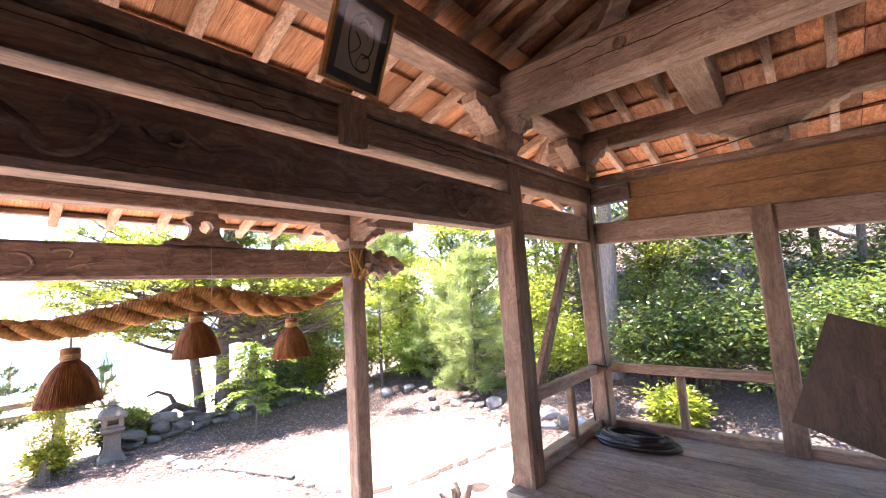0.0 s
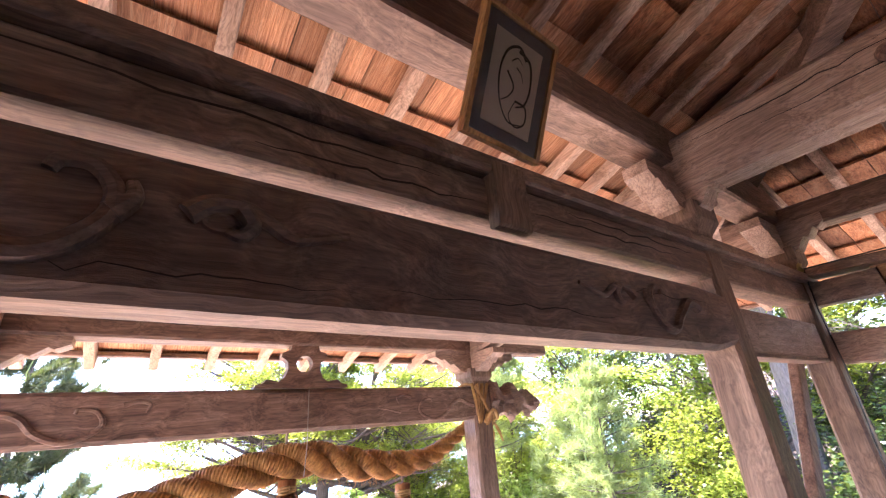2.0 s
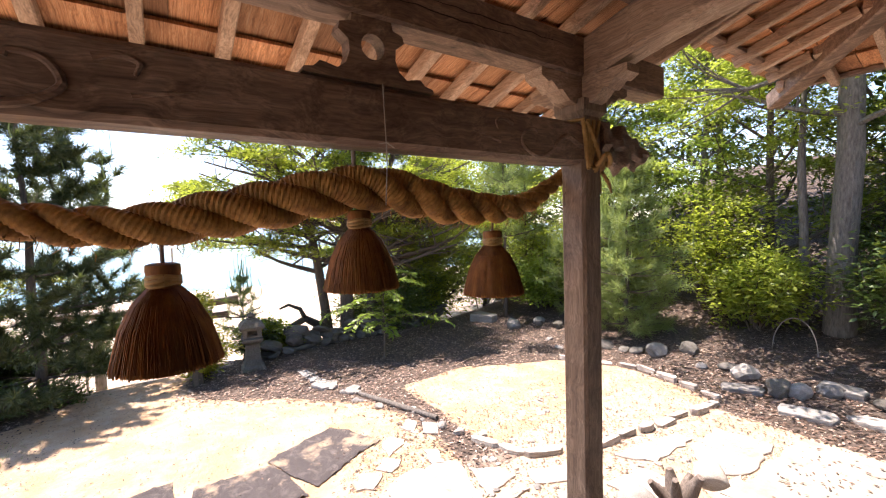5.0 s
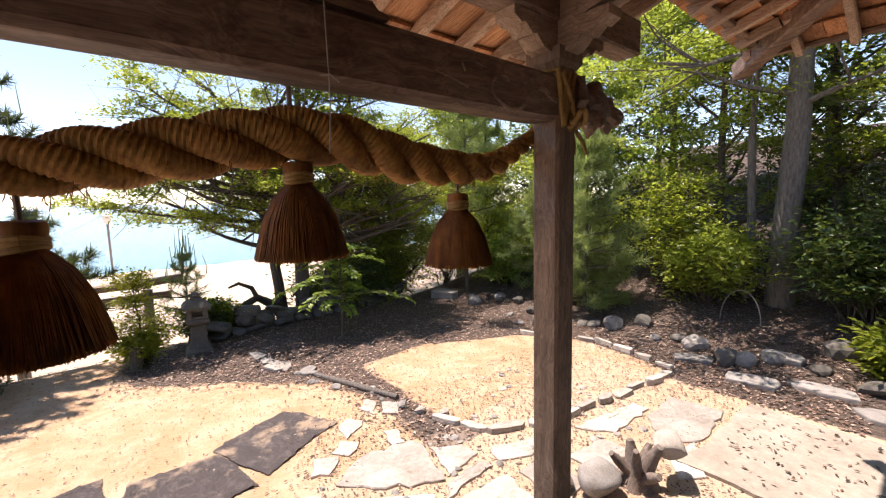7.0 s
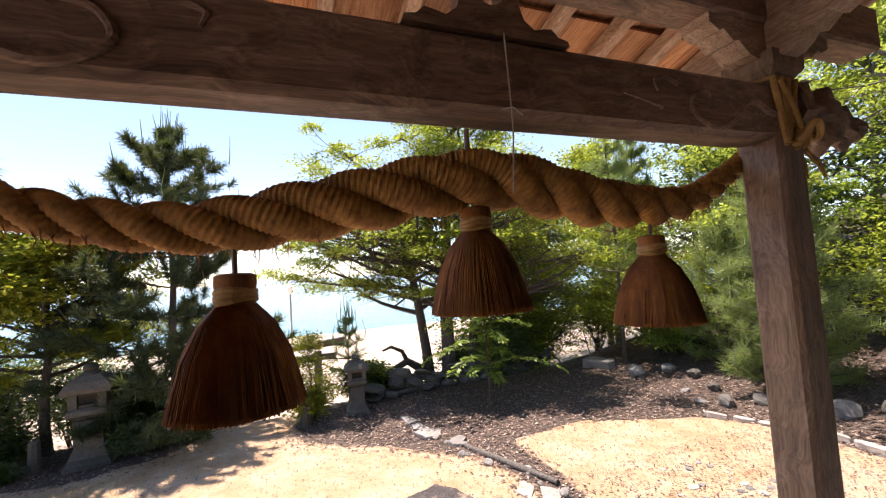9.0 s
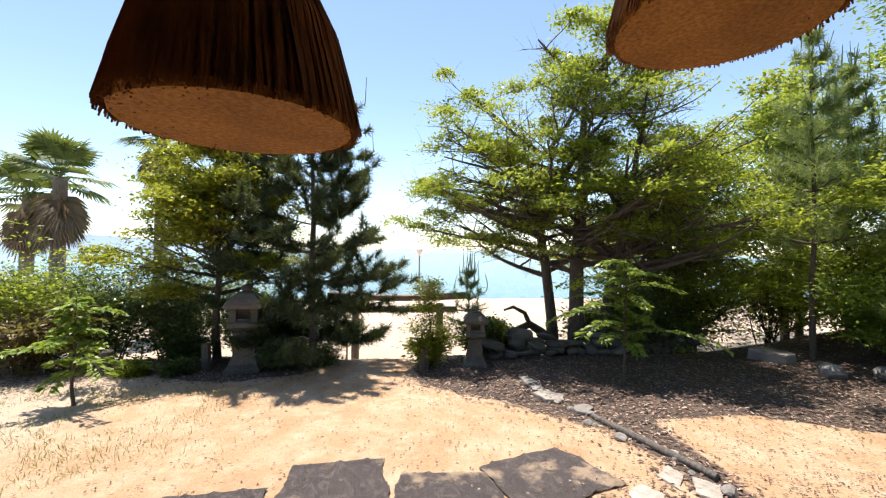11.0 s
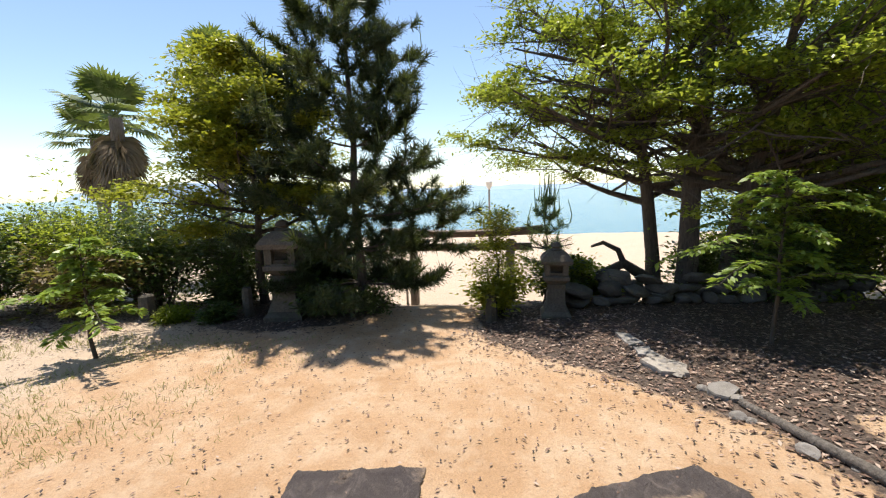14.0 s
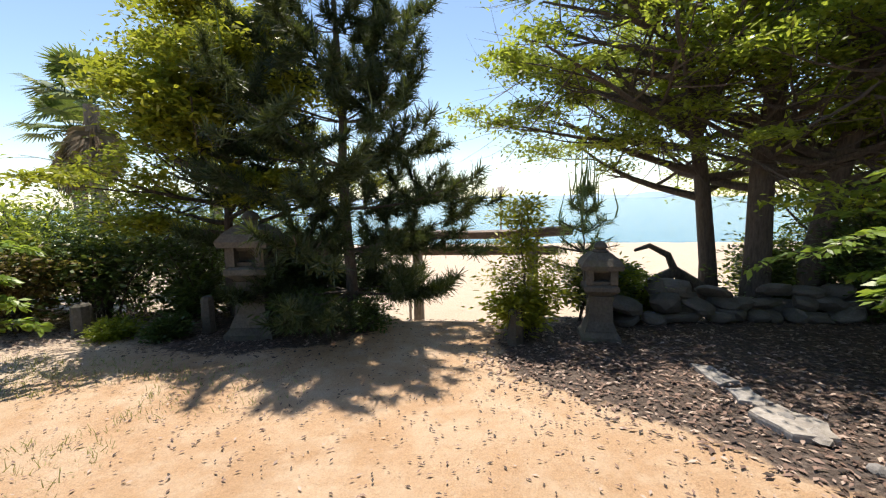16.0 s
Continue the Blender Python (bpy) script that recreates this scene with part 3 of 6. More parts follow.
def ridge_x(y):
    """How far up the front slope reaches at y before the side slope cuts it."""
    zs = side_roof(y)
    return min(0.75, (zs - 3.20) / SLOPE - 2.9)


slope_dir = Vector((1, 0, SLOPE)).normalized()
rafter_ys = [MID_Y - 0.005 + STEP * k for k in range(-12, 13)]
for y in rafter_ys:
    porch = abs(y - MID_Y) < 1.95
    x0 = EAVE if porch else HALL_EAVE
    x1 = ridge_x(y)
    if x1 - x0 < 0.2:
        continue
    part("rafter", Buf().beam((x0, y, front_roof(x0) + RAFT_H / 2), (x1, y, front_roof(x1) + RAFT_H / 2), RAFT_W, RAFT_H, 0.006), M_RAFTER[0], hall)
for s in (1, -1):
    k = 0
    x = -2.8
    while x < 3.0:
        top = 0.05 if x > 0.75 else max(0.05, (3.62 + SLOPE * 2.4 - front_roof(x)) / SLOPE)
        ya, yb = MID_Y + s * 3.72, MID_Y + s * top
        if top < 3.6:
            part("rafter", Buf().beam((x, ya, side_roof(ya) + RAFT_H / 2), (x, yb, side_roof(yb) + RAFT_H / 2), RAFT_W, RAFT_H, 0.006), M_RAFTER[1], hall)
        x += STEP
for x0, ylim in ((EAVE, 1.98), (HALL_EAVE, 3.72)):
    part("eave_batten", Buf().beam((x0 + 0.05, MID_Y - ylim, front_roof(x0) + RAFT_H + 0.012), (x0 + 0.05, MID_Y + ylim, front_roof(x0) + RAFT_H + 0.012), 0.07, 0.03, 0.004), M_OLD[1], hall)
for s in (1, -1):
    ya = MID_Y + s * 3.74
    part("eave_batten", Buf().beam((HALL_EAVE, ya, side_roof(ya) + RAFT_H + 0.012), (3.1, ya, side_roof(ya) + RAFT_H + 0.012), 0.07, 0.03, 0.004), M_OLD[0], hall)
    part("verge_board", Buf().beam((EAVE, MID_Y + s * 1.99, front_roof(EAVE) + 0.05), (-2.0, MID_Y + s * 1.99, front_roof(-2.0) + 0.05), 0.03, 0.14, 0.005), M_GREY[0], hall)

# lapped boards on the rafters: each row's lower edge hangs below the next
ROW = 0.27
board = Buf().add([(-0.02, 0, 0.030), (ROW, 0, 0.001), (ROW, 1, 0.001), (-0.02, 1, 0.030), (-0.02, 0, 0.046), (ROW, 0, 0.019), (ROW, 1, 0.019), (-0.02, 1, 0.046)],
                  [(0, 3, 2, 1), (4, 5, 6, 7), (0, 1, 5, 4), (1, 2, 6, 5), (2, 3, 7, 6), (3, 0, 4, 7)])
roof = thing("roof_boarding", "lapped orange cedar boards lying on the rafters", "roof", kind="structure")
board_mesh = board.mesh("roof_board", M_ROOF[0])
tilt = math.atan(SLOPE)
rest = Buf()
rnd = random.Random(4)
for i, y in enumerate(rafter_ys[:-1]):
    yc = y + STEP / 2
    porch = abs(yc - MID_Y) < 1.95
    x = (EAVE if porch else HALL_EAVE) - 0.03
    top = ridge_x(yc)
    while x < top:
        split = rnd.choice((0.35, 0.5, 0.62, 1.0))
        for a, b in ((0, split), (split, 1.0)):
            if b - a < 0.05:
                continue
            m = Matrix.Translation((x, y + STEP * a + 0.002, front_roof(x) + RAFT_H + rnd.uniform(0, 0.003))) @ Matrix.Rotation(-tilt, 4, "Y") @ Matrix.Diagonal((1, STEP * (b - a) - 0.004, 1, 1))
            if porch and x < -1.3:
                ob = new("roof_board", board_mesh)
                ob.matrix_world = m
                ob.parent = roof
            else:
                rest.add([m @ Vector(p) for p in board.v], board.f)
        x += ROW * math.cos(tilt)
me = rest.mesh("roof_boards", M_ROOF_J[0])
tagged(part("roof_boards", me, None, roof), kind="stuff")
rest = Buf()
for s in (1, -1):
    x = -2.8
    while x < 3.0:
        top = 0.0 if x > 0.75 else max(0.0, (3.62 + SLOPE * 2.4 - front_roof(x + STEP / 2)) / SLOPE)
        d = 3.75
        while d > top:
            y = MID_Y + s * d
            for a, b in ((0, 0.5), (0.5, 1.0)):
                m = Matrix.Translation((x + STEP * a, y, side_roof(y) + RAFT_H)) @ Matrix.Rotation(-s * math.pi / 2, 4, "Z") @ Matrix.Rotation(-tilt, 4, "Y") @ Matrix.Diagonal((1, STEP * (b - a) - 0.004, 1, 1))
                if s > 0:
                    rest.add([m @ Vector(p) for p in board.v], board.f)
                else:
                    m = m @ Matrix.Translation((0, -1, 0))
                    rest.add([m @ Vector(p) for p in board.v], board.f)
            d -= ROW * math.cos(tilt)
        x += STEP
tagged(part("roof_boards", rest.mesh("roof_boards", M_ROOF_J[1]), None, roof), kind="stuff")
# covering that keeps the sky out of the joints
cover = Buf()
UP = 0.15
for x0, x1, w0, w1 in ((EAVE, -1.9, 1.98, 1.98), (HALL_EAVE, 0.75, 3.72, 0.05)):
    cover.add([(x0, MID_Y - w0, front_roof(x0) + UP), (x0, MID_Y + w0, front_roof(x0) + UP), (x1, MID_Y + w1, front_roof(x1) + UP + 0.02), (x1, MID_Y - w1, front_roof(x1) + UP + 0.02)], [(0, 1, 2, 3)])
for s in (1, -1):
    e = MID_Y + s * 3.74
    cover.add([(HALL_EAVE, e, side_roof(e) + UP + 0.03), (3.12, e, side_roof(e) + UP + 0.03), (3.12, MID_Y, side_roof(MID_Y) + UP), (0.75, MID_Y, side_roof(MID_Y) + UP)], [(0, 1, 2, 3)])
part("roof_covering", cover, M_OLD[0], roof)


# ---- rope and tassels ----
def straw(name, a, b, axis_scale, rough=0.7, translucent=0.0):
    n = Nodes(name, rough)
    v = n.coords(axis_scale)
    f = n.noise(v, 30.0, 5, 0.7)
    blot = n.noise(n.coords(), 7.0, 4)
    col = n.mix(n.ramp(f, [(0.3, (0, 0, 0)), (0.7, (1, 1, 1))]), a, b)
    col = n.mix(1.0, col, n.ramp(blot, [(0.3, (0.6, 0.55, 0.5)), (0.65, (1, 1, 1))]), "MULTIPLY")
    n.colour(col)
    n.bump(f, 0.6, 0.006)
    if translucent:
        tr = n.tree.nodes.new("ShaderNodeBsdfTranslucent")
        n.link(col, tr.inputs["Color"])
        mx = n.tree.nodes.new("ShaderNodeMixShader")
        mx.inputs[0].default_value = translucent
        n.link(n.bsdf.outputs[0], mx.inputs[1])
        n.link(tr.outputs[0], mx.inputs[2])
        n.link(mx.outputs[0], n.out.inputs["Surface"])
    return n.mat


M_ROPE = straw("rope_straw", (0.22, 0.095, 0.016), (0.54, 0.285, 0.065), (1, 1, 1))
M_TASSEL = straw("broom_straw", (0.15, 0.055, 0.014), (0.50, 0.21, 0.05), (1, 1, 0.1), 0.7, 0.3)
# cut ends of the straw; light from below is put into their brighter orange
M_STRAW_END = straw("lit_cut_straw_ends", (0.28, 0.10, 0.012), (0.72, 0.34, 0.06), (5, 5, 1), 0.7, 0.4)
M_CORD = straw("yellow_cord", (0.32, 0.19, 0.06), (0.52, 0.34, 0.13), (1, 1, 1))

ROPE_X = -3.0
rope_line = [(-0.40, 2.50, 0.030), (-0.28, 2.40, 0.042), (-0.05, 2.29, 0.045), (0.23, 2.247, 0.056), (0.55, 2.295, 0.075), (0.97, 2.37, 0.083), (1.37, 2.305, 0.076), (1.72, 2.305, 0.055), (1.95, 2.40, 0.04), (2.10, 2.49, 0.03)]


def rope_at(u):
    """Centre (y, z) and radius at u, counted in pieces of the line, along a smooth curve."""
    i = min(int(u), len(rope_line) - 2)
    f = u - i
    p = [np.array(rope_line[max(0, min(len(rope_line) - 1, i + k))]) for k in (-1, 0, 1, 2)]
    return 0.5 * ((2 * p[1]) + (-p[0] + p[2]) * f + (2 * p[0] - 5 * p[1] + 4 * p[2] - p[3]) * f * f + (-p[0] + 3 * p[1] - 3 * p[2] + p[3]) * f ** 3)


shimenawa = thing("straw_rope", "thick twisted straw rope hanging beneath the porch beam", "rope")
samples = [rope_at(u) for u in np.linspace(0, len(rope_line) - 1.001, 900)]
phase, phases = 0.0, []
for a, b in zip(samples, samples[1:] + samples[-1:]):
    phases.append(phase)
    phase += math.hypot(b[0] - a[0], b[1] - a[1]) / (a[2] * 6.2) * 2 * math.pi
for strand in range(3):
    pts, radii = [], []
    for i, (y, z, r) in enumerate(samples):
        a, b = samples[max(0, i - 1)], samples[min(len(samples) - 1, i + 1)]
        t = Vector((0, b[0] - a[0], b[1] - a[1])).normalized()
        nrm = Vector((1, 0, 0)).cross(t)
        ang = -phases[i] + strand * 2 * math.pi / 3
        pts.append(Vector((ROPE_X, y, z)) + (Vector((1, 0, 0)) * math.cos(ang) + nrm * math.sin(ang)) * r * 0.5)
        radii.append(r * 0.56)
    yarn = Buf()
    rings, run = [], 0.0
    for i, p in enumerate(pts):
        d = (pts[min(i + 1, len(pts) - 1)] - pts[max(i - 1, 0)]).normalized()
        ref = d.cross(Vector((0.3, 0.2, 1))).normalized()
        other = d.cross(ref)
        run += (p - pts[max(0, i - 1)]).length
        rings.append([p + (ref * math.cos(q) + other * math.sin(q)) * radii[i] * (1 + 0.06 * math.sin(2 * math.pi * run / 0.0135 + 2 * q) + 0.03 * noise.noise(p * 22 + Vector((q, 0, strand)))) for q in (2 * math.pi * k / 18 for k in range(18))])
    part("strand", yarn.loft(rings), M_ROPE, shimenawa, smooth=True)


def tassel(y, top, bottom, width, seed):
    """A broom of straw with a bound neck, hung by a short cord."""
    rnd = random.Random(seed)
    ob = thing("straw_tassel", "russet straw broom tassel hanging from the rope", "tassel", (ROPE_X, y, bottom), group="tassels on the rope")
    h = top - bottom
    neck = 0.165 * width
    prof = [(width * 0.46, 0.012), (width * 0.475, 0.03), (width * 0.44, h * 0.2), (width * 0.345, h * 0.5), (width * 0.23, h * 0.68), (neck * 0.95, h * 0.76), (neck * 0.93, h * 0.84), (neck * 1.02, h * 0.93), (neck * 0.98, h * 0.985), (neck * 0.7, h)]
    bundle = part("straw_core", Buf().lathe(prof, n=28), M_TASSEL, ob, smooth=True)
    part("cut_end", Buf().lathe([(width * 0.05, 0.0), (width * 0.3, 0.001), (width * 0.485, 0.002), (width * 0.495, 0.012)], n=28), M_STRAW_END, ob, "cut straw ends, orange brightened for light from below")
    b = Buf()
    for k in range(1300):
        a = rnd.uniform(0, 2 * math.pi)
        f = math.sqrt(rnd.random()) if k % 3 == 0 else rnd.uniform(0.93, 1.06)
        pts = []
        da = rnd.uniform(-0.12, 0.12)
        z_end = rnd.uniform(0.0, 0.008)
        for zz, rr in ((h * 0.76, neck * 0.95), (h * 0.62, width * 0.28), (h * 0.4, width * 0.395), (h * 0.2, width * 0.455), (z_end, width * 0.505)):
            r = rr * (f if zz < h * 0.7 else 1)
            aa = a + da * (1 - zz / h)
            pts.append((r * math.cos(aa), r * math.sin(aa), zz))
        b.tube(pts, [0.0024, 0.0026, 0.0024, 0.002, 0.0012], 3, caps=False)
    tagged(part("straw_skirt", b, M_TASSEL, ob), kind="stuff")
    for k in range(3):
        zz = h * (0.80 + 0.035 * k)
        ring = [((neck * 0.92) * math.cos(a), (neck * 0.92) * math.sin(a), zz + 0.004 * math.sin(2 * a + k)) for a in np.linspace(0, 2 * math.pi, 25)]
        part("binding", Buf().tube(ring, 0.007, 6), M_CORD, bundle, smooth=True)
    part("hanger", Buf().tube([(0, 0, h * 0.98), (0.004, 0, h + 0.06), (0, 0, h + 0.12)], 0.006, 6), M_OLD[2], ob)
    return ob


tassel(0.32, 2.143, 1.848, 0.265, 1)
tassel(0.925, 2.29, 2.0, 0.26, 2)
tassel(1.57, 2.195, 1.905, 0.26, 3)


# ---- trees ----
def leaf_cloud(name, centres, size, material, seed, flat=0.4, aspect=0.45, droop=0.0, axis=None):
    """Many pointed leaves, each a folded pair of quads, at the given places."""
    g = np.random.default_rng(seed)
    n = len(centres)
    c = np.asarray(centres)
    d = g.normal(size=(n, 3))
    d[:, 2] = d[:, 2] * flat - droop
    if axis is not None:
        d = np.asarray(axis) + d * 0.35
    d /= np.linalg.norm(d, axis=1, keepdims=True)
    up = g.normal(size=(n, 3)) * 0.5 + np.array([0, 0, 1.0])
    s = np.cross(d, up)
    s /= np.linalg.norm(s, axis=1, keepdims=True) + 1e-9
    k = np.cross(s, d)
    L = (size * g.uniform(0.6, 1.25, n))[:, None]
    W = L * aspect * 0.5
    base = c
    mid = c + d * L * 0.5
    tip = c + d * L
    verts = np.stack([base, mid + s * W + k * W * 0.35, tip, mid - s * W + k * W * 0.35], 1).reshape(-1, 3)
    return quick_mesh(name, verts, np.arange(n * 4).reshape(n, 4), material)


def needle_cloud(name, tips, dirs, per, length, material, seed, width=0.006, spread=0.75):
    """Tufts of needles round twig ends."""
    g = np.random.default_rng(seed)
    c = np.repeat(np.asarray(tips), per, 0)
    a = np.repeat(np.asarray(dirs), per, 0)
    n = len(c)
    c = c - a * (g.random((n, 1)) * length * 1.3)
    d = a * 0.8 + g.normal(size=(n, 3)) * spread
    d /= np.linalg.norm(d, axis=1, keepdims=True)
    s = np.cross(d, g.normal(size=(n, 3)))
    s /= np.linalg.norm(s, axis=1, keepdims=True) + 1e-9
    L = length * g.uniform(0.6, 1.2, (n, 1))
    verts = np.stack([c - s * width, c + s * width, c + d * L + s * width * 0.4, c + d * L - s * width * 0.4], 1).reshape(-1, 3)
    return quick_mesh(name, verts, np.arange(n * 4).reshape(n, 4), material)


def grow(g, buf, start, direction, length, radius, level, ends_out, wander=0.25, lift=0.05, kids=(4, 4, 4), reach=0.62, spread=0.9):
    """A limb with its side limbs; twig ends are gathered in ends_out as (place, direction)."""
    p, d = Vector(start), Vector(direction).normalized()
    n = 6 if level else 4
    pts, rad = [p.copy()], [radius]
    for i in range(n):
        d = (d + Vector((g.gauss(0, wander), g.gauss(0, wander), g.gauss(0, wander * 0.6) + lift)) * 0.5).normalized()
        p = p + d * (length / n)
        pts.append(p.copy())
        rad.append(radius * (1 - 0.75 * (i + 1) / n))
        if level == 0 or i >= 3:
            ends_out.append((p.copy(), d.copy(), level))
    buf.tube(pts, rad, 8 if radius > 0.05 else (5 if radius > 0.012 else 3), caps=False)
    if level > 0:
        for k in range(kids[-level] if level <= len(kids) else 4):
            f = g.uniform(0.3, 1.0)
            q = pts[min(n, int(f * n))]
            axis = Vector((g.gauss(0, 1), g.gauss(0, 1), g.gauss(0, 0.45))).normalized()
            nd = (d * (1 - spread * 0.5) + axis * spread).normalized()
            grow(g, buf, q, nd, length * reach * g.uniform(0.7, 1.2), rad[min(n, int(f * n))] * 0.6, level - 1, ends_out, wander, lift, kids, reach, spread)


def spread_points(ends_list, per, radius, seed):
    g = np.random.default_rng(seed)
    e = np.array([tuple(p) for p, d, l in ends_list])
    c = np.repeat(e, per, 0)
    return c + g.normal(size=c.shape) * radius * np.array([1.15, 1.15, 0.34])


def pad_points(ends_list, share, per, radius, seed):
    """Leaves gathered in flat, slightly domed pads about a share of the limb ends."""
    g = np.random.default_rng(seed)
    e = np.array([tuple(p) for p, d, l in ends_list if l > 0])
    e = e[g.random(len(e)) < share]
    n = len(e)
    size = radius * g.uniform(0.55, 1.3, n)
    c, rr = np.repeat(e, per, 0), np.repeat(size, per)
    q = np.sqrt(g.random(n * per)) * (1 + 0.25 * g.normal(size=n * per))
    a = g.uniform(0, 2 * np.pi, n * per)
    lobes = 1 + 0.3 * np.sin(3 * a + np.repeat(g.uniform(0, 6.3, n), per))
    off = np.stack([q * rr * lobes * np.cos(a), q * rr * lobes * np.sin(a), rr * (0.22 * (1 - q ** 2) + 0.13 * g.normal(size=n * per))], 1)
    return c + off


def broad_tree(name, label, at, trunks, limbs, leaf_mat, seed, per=26, leaf=0.075, cluster=0.13, category="tree", bark_mat=None, levels=2, kids=(5, 5, 5), reach=0.6, spread=0.9, lift=0.05, hollow=0.0, pads=None):
    """A broadleaf tree. trunks: lists of points with radii; limbs: (start, direction, length, radius)."""
    g = random.Random(seed)
    ob = thing(name, label, category, at)
    ends_list = []
    tb = Buf()
    for pts, radii in trunks:
        tb.tube(pts, radii, 10)
    part("trunk", tb, bark_mat or M_BARK, ob, smooth=True)
    lb = Buf()
    for start, direction, length, radius in limbs:
        grow(g, lb, start, direction, length, radius, levels, ends_list, lift=lift, kids=kids, reach=reach, spread=spread)
    part("branchwork", lb, bark_mat or M_BARK, ob)
    if hollow:
        ends_list = [e for e in ends_list if math.hypot(e[0].x, e[0].y) > hollow or e[0].z > 3.7 or g.random() < 0.1]
    c = pad_points(ends_list, *pads, seed) if pads else spread_points(ends_list, per, cluster, seed)
    part("crown", leaf_cloud("crown", c, leaf, leaf_mat, seed), None, ob)
    return ob


def auto_limbs(g, height_, low, count, length, radius, up=0.35):
    out = []
    for k in range(count):
        f = k / max(1, count - 1)
        z = height_ * (low + (1 - low) * f) * 0.97
        a = 2.4 * k + g.uniform(-0.4, 0.4)
        out.append(((0, 0, z), (math.cos(a), math.sin(a), up + f * 0.8), length * (1 - 0.55 * f) * g.uniform(0.8, 1.15), radius * (1 - 0.6 * f)))
    return out


def simple_tree(name, label, x, y, height_, crown, leaf_mat, seed, count=12, trunk=0.07, low=0.3, per=26, leaf=0.075, cluster=0.14, category="tree", bark_mat=None, lean=(0, 0), kids=(4, 4), up=0.35, pads=None):
    g = random.Random(seed)
    z = float(height(x, y))
    pts = [(lean[0] * (u ** 1.3) + g.gauss(0, 0.02), lean[1] * (u ** 1.3) + g.gauss(0, 0.02), height_ * 0.97 * u - (0.05 if u == 0 else 0)) for u in np.linspace(0, 1, 8)]
    radii = [trunk * (1 - 0.8 * u) for u in np.linspace(0, 1, 8)]
    limbs = []
    for (s, d, l, r) in auto_limbs(g, height_, low, count, crown, trunk * 0.5, up):
        u = s[2] / height_
        limbs.append(((lean[0] * u ** 1.3, lean[1] * u ** 1.3, s[2]), d, l, r))
    return broad_tree(name, label, (x, y, z), [(pts, radii)], limbs, leaf_mat, seed, per, leaf, cluster, category, bark_mat, levels=len(kids), kids=kids, pads=pads)


def bush(name, label, x, y, h, w, leaf_mat, seed, count=14, per=30, leaf=0.06, stems=0.015, category="bush"):
    g = random.Random(seed)
    limbs = []
    for k in range(count):
        a = g.uniform(0, 2 * math.pi)
        t = g.uniform(0.05, 0.9)
        limbs.append(((g.gauss(0, 0.06) * w, g.gauss(0, 0.06) * w, -0.03), (math.cos(a) * t * w / h, math.sin(a) * t * w / h, 1), h * g.uniform(0.6, 0.95), stems))
    ob = thing(name, label, category, (x, y, float(height(x, y))))
    lb, e = Buf(), []
    for s, d, l, r in limbs:
        grow(g, lb, s, d, l, r, 1, e, kids=(4,), reach=0.45, lift=0.02)
    part("branchwork", lb, M_BARK, ob)
    part("crown", leaf_cloud("crown", spread_points(e, per, 0.09 * max(h, w) ** 0.5, seed), leaf, leaf_mat, seed), None, ob)
    return ob


def pine(name, label, x, y, h, w, needle_mat, seed, whorls=11, per=26, needle=0.11, low=0.18, twigs=5, candles=True, trunk=0.075, nwidth=0.004, wide=False):
    g = random.Random(seed)
    ob = thing(name, label, "pine tree", (x, y, float(height(x, y))))
    pts = [(g.gauss(0, 0.025), g.gauss(0, 0.025), h * u - (0.05 if u == 0 else 0)) for u in np.linspace(0, 1, 9)]
    part("trunk", Buf().tube(pts, [trunk * (1 - 0.85 * u) for u in np.linspace(0, 1, 9)], 9), M_BARK, ob, smooth=True)
    lb, tips, dirs, cb = Buf(), [], [], Buf()
    for k in range(whorls):
        f = k / (whorls - 1)
        z = h * (low + (0.97 - low) * f)
        for j in range(6):
            a = 2.1 * k + j * 2 * math.pi / 6 + g.uniform(-0.3, 0.3)
            length = w * 0.5 * ((1 - f) ** 0.6 if not wide else (1 - f ** 3) ** 0.5 * (0.85 + 0.15 * math.sin(5 * f))) * g.uniform(0.65, 1.1) + 0.12
            d = Vector((math.cos(a), math.sin(a), (0.05 + 0.5 * f) if not wide else (0.45 * f - 0.1)))
            e = []
            grow(g, lb, (0, 0, z), d, length, 0.02 * (1 - f * 0.7), 1, e, wander=0.16, lift=0.12, kids=(twigs,), reach=0.42, spread=0.8)
            for p, dd, l in e:
                if wide and g.random() < 0.08 + 0.5 * f:
                    continue
                tips.append(tuple(p))
                dirs.append(tuple((dd + Vector((0, 0, 0.5))).normalized()))
            if candles and f > 0.3:
                q = e[-1][0] if l == 0 else e[0][0]
                cb.tube([q, q + Vector((g.gauss(0, 0.02), g.gauss(0, 0.02), 0.11)), q + Vector((g.gauss(0, 0.03), g.gauss(0, 0.03), g.uniform(0.28, 0.5)))], [0.011, 0.009, 0.004], 4)
    part("branchwork", lb, M_BARK, ob)
    if candles:
        for j in range(4):
            q = Vector((g.gauss(0, 0.03), g.gauss(0, 0.03), h * 0.97))
            cb.tube([q, q + Vector((g.gauss(0, 0.05), g.gauss(0, 0.05), 0.4))], [0.009, 0.004], 4)
        tagged(part("shoot_growth", cb, M_NEEDLE_LIGHT, ob, "upright pale new shoots"), kind="stuff")
    part("foliage", needle_cloud("needles", tips, dirs, per, needle, needle_mat, seed, nwidth), None, ob)
    return ob


# the gate pine, the yellow-green tree and the large tree by the wall
pine("pine_tree", "dark pine with upright new shoots beside the gateway", -9.75, -1.2, 4.95, 3.15, M_NEEDLE, 3, 10, 105, 0.14, 0.08, twigs=6, nwidth=0.0055, wide=True)
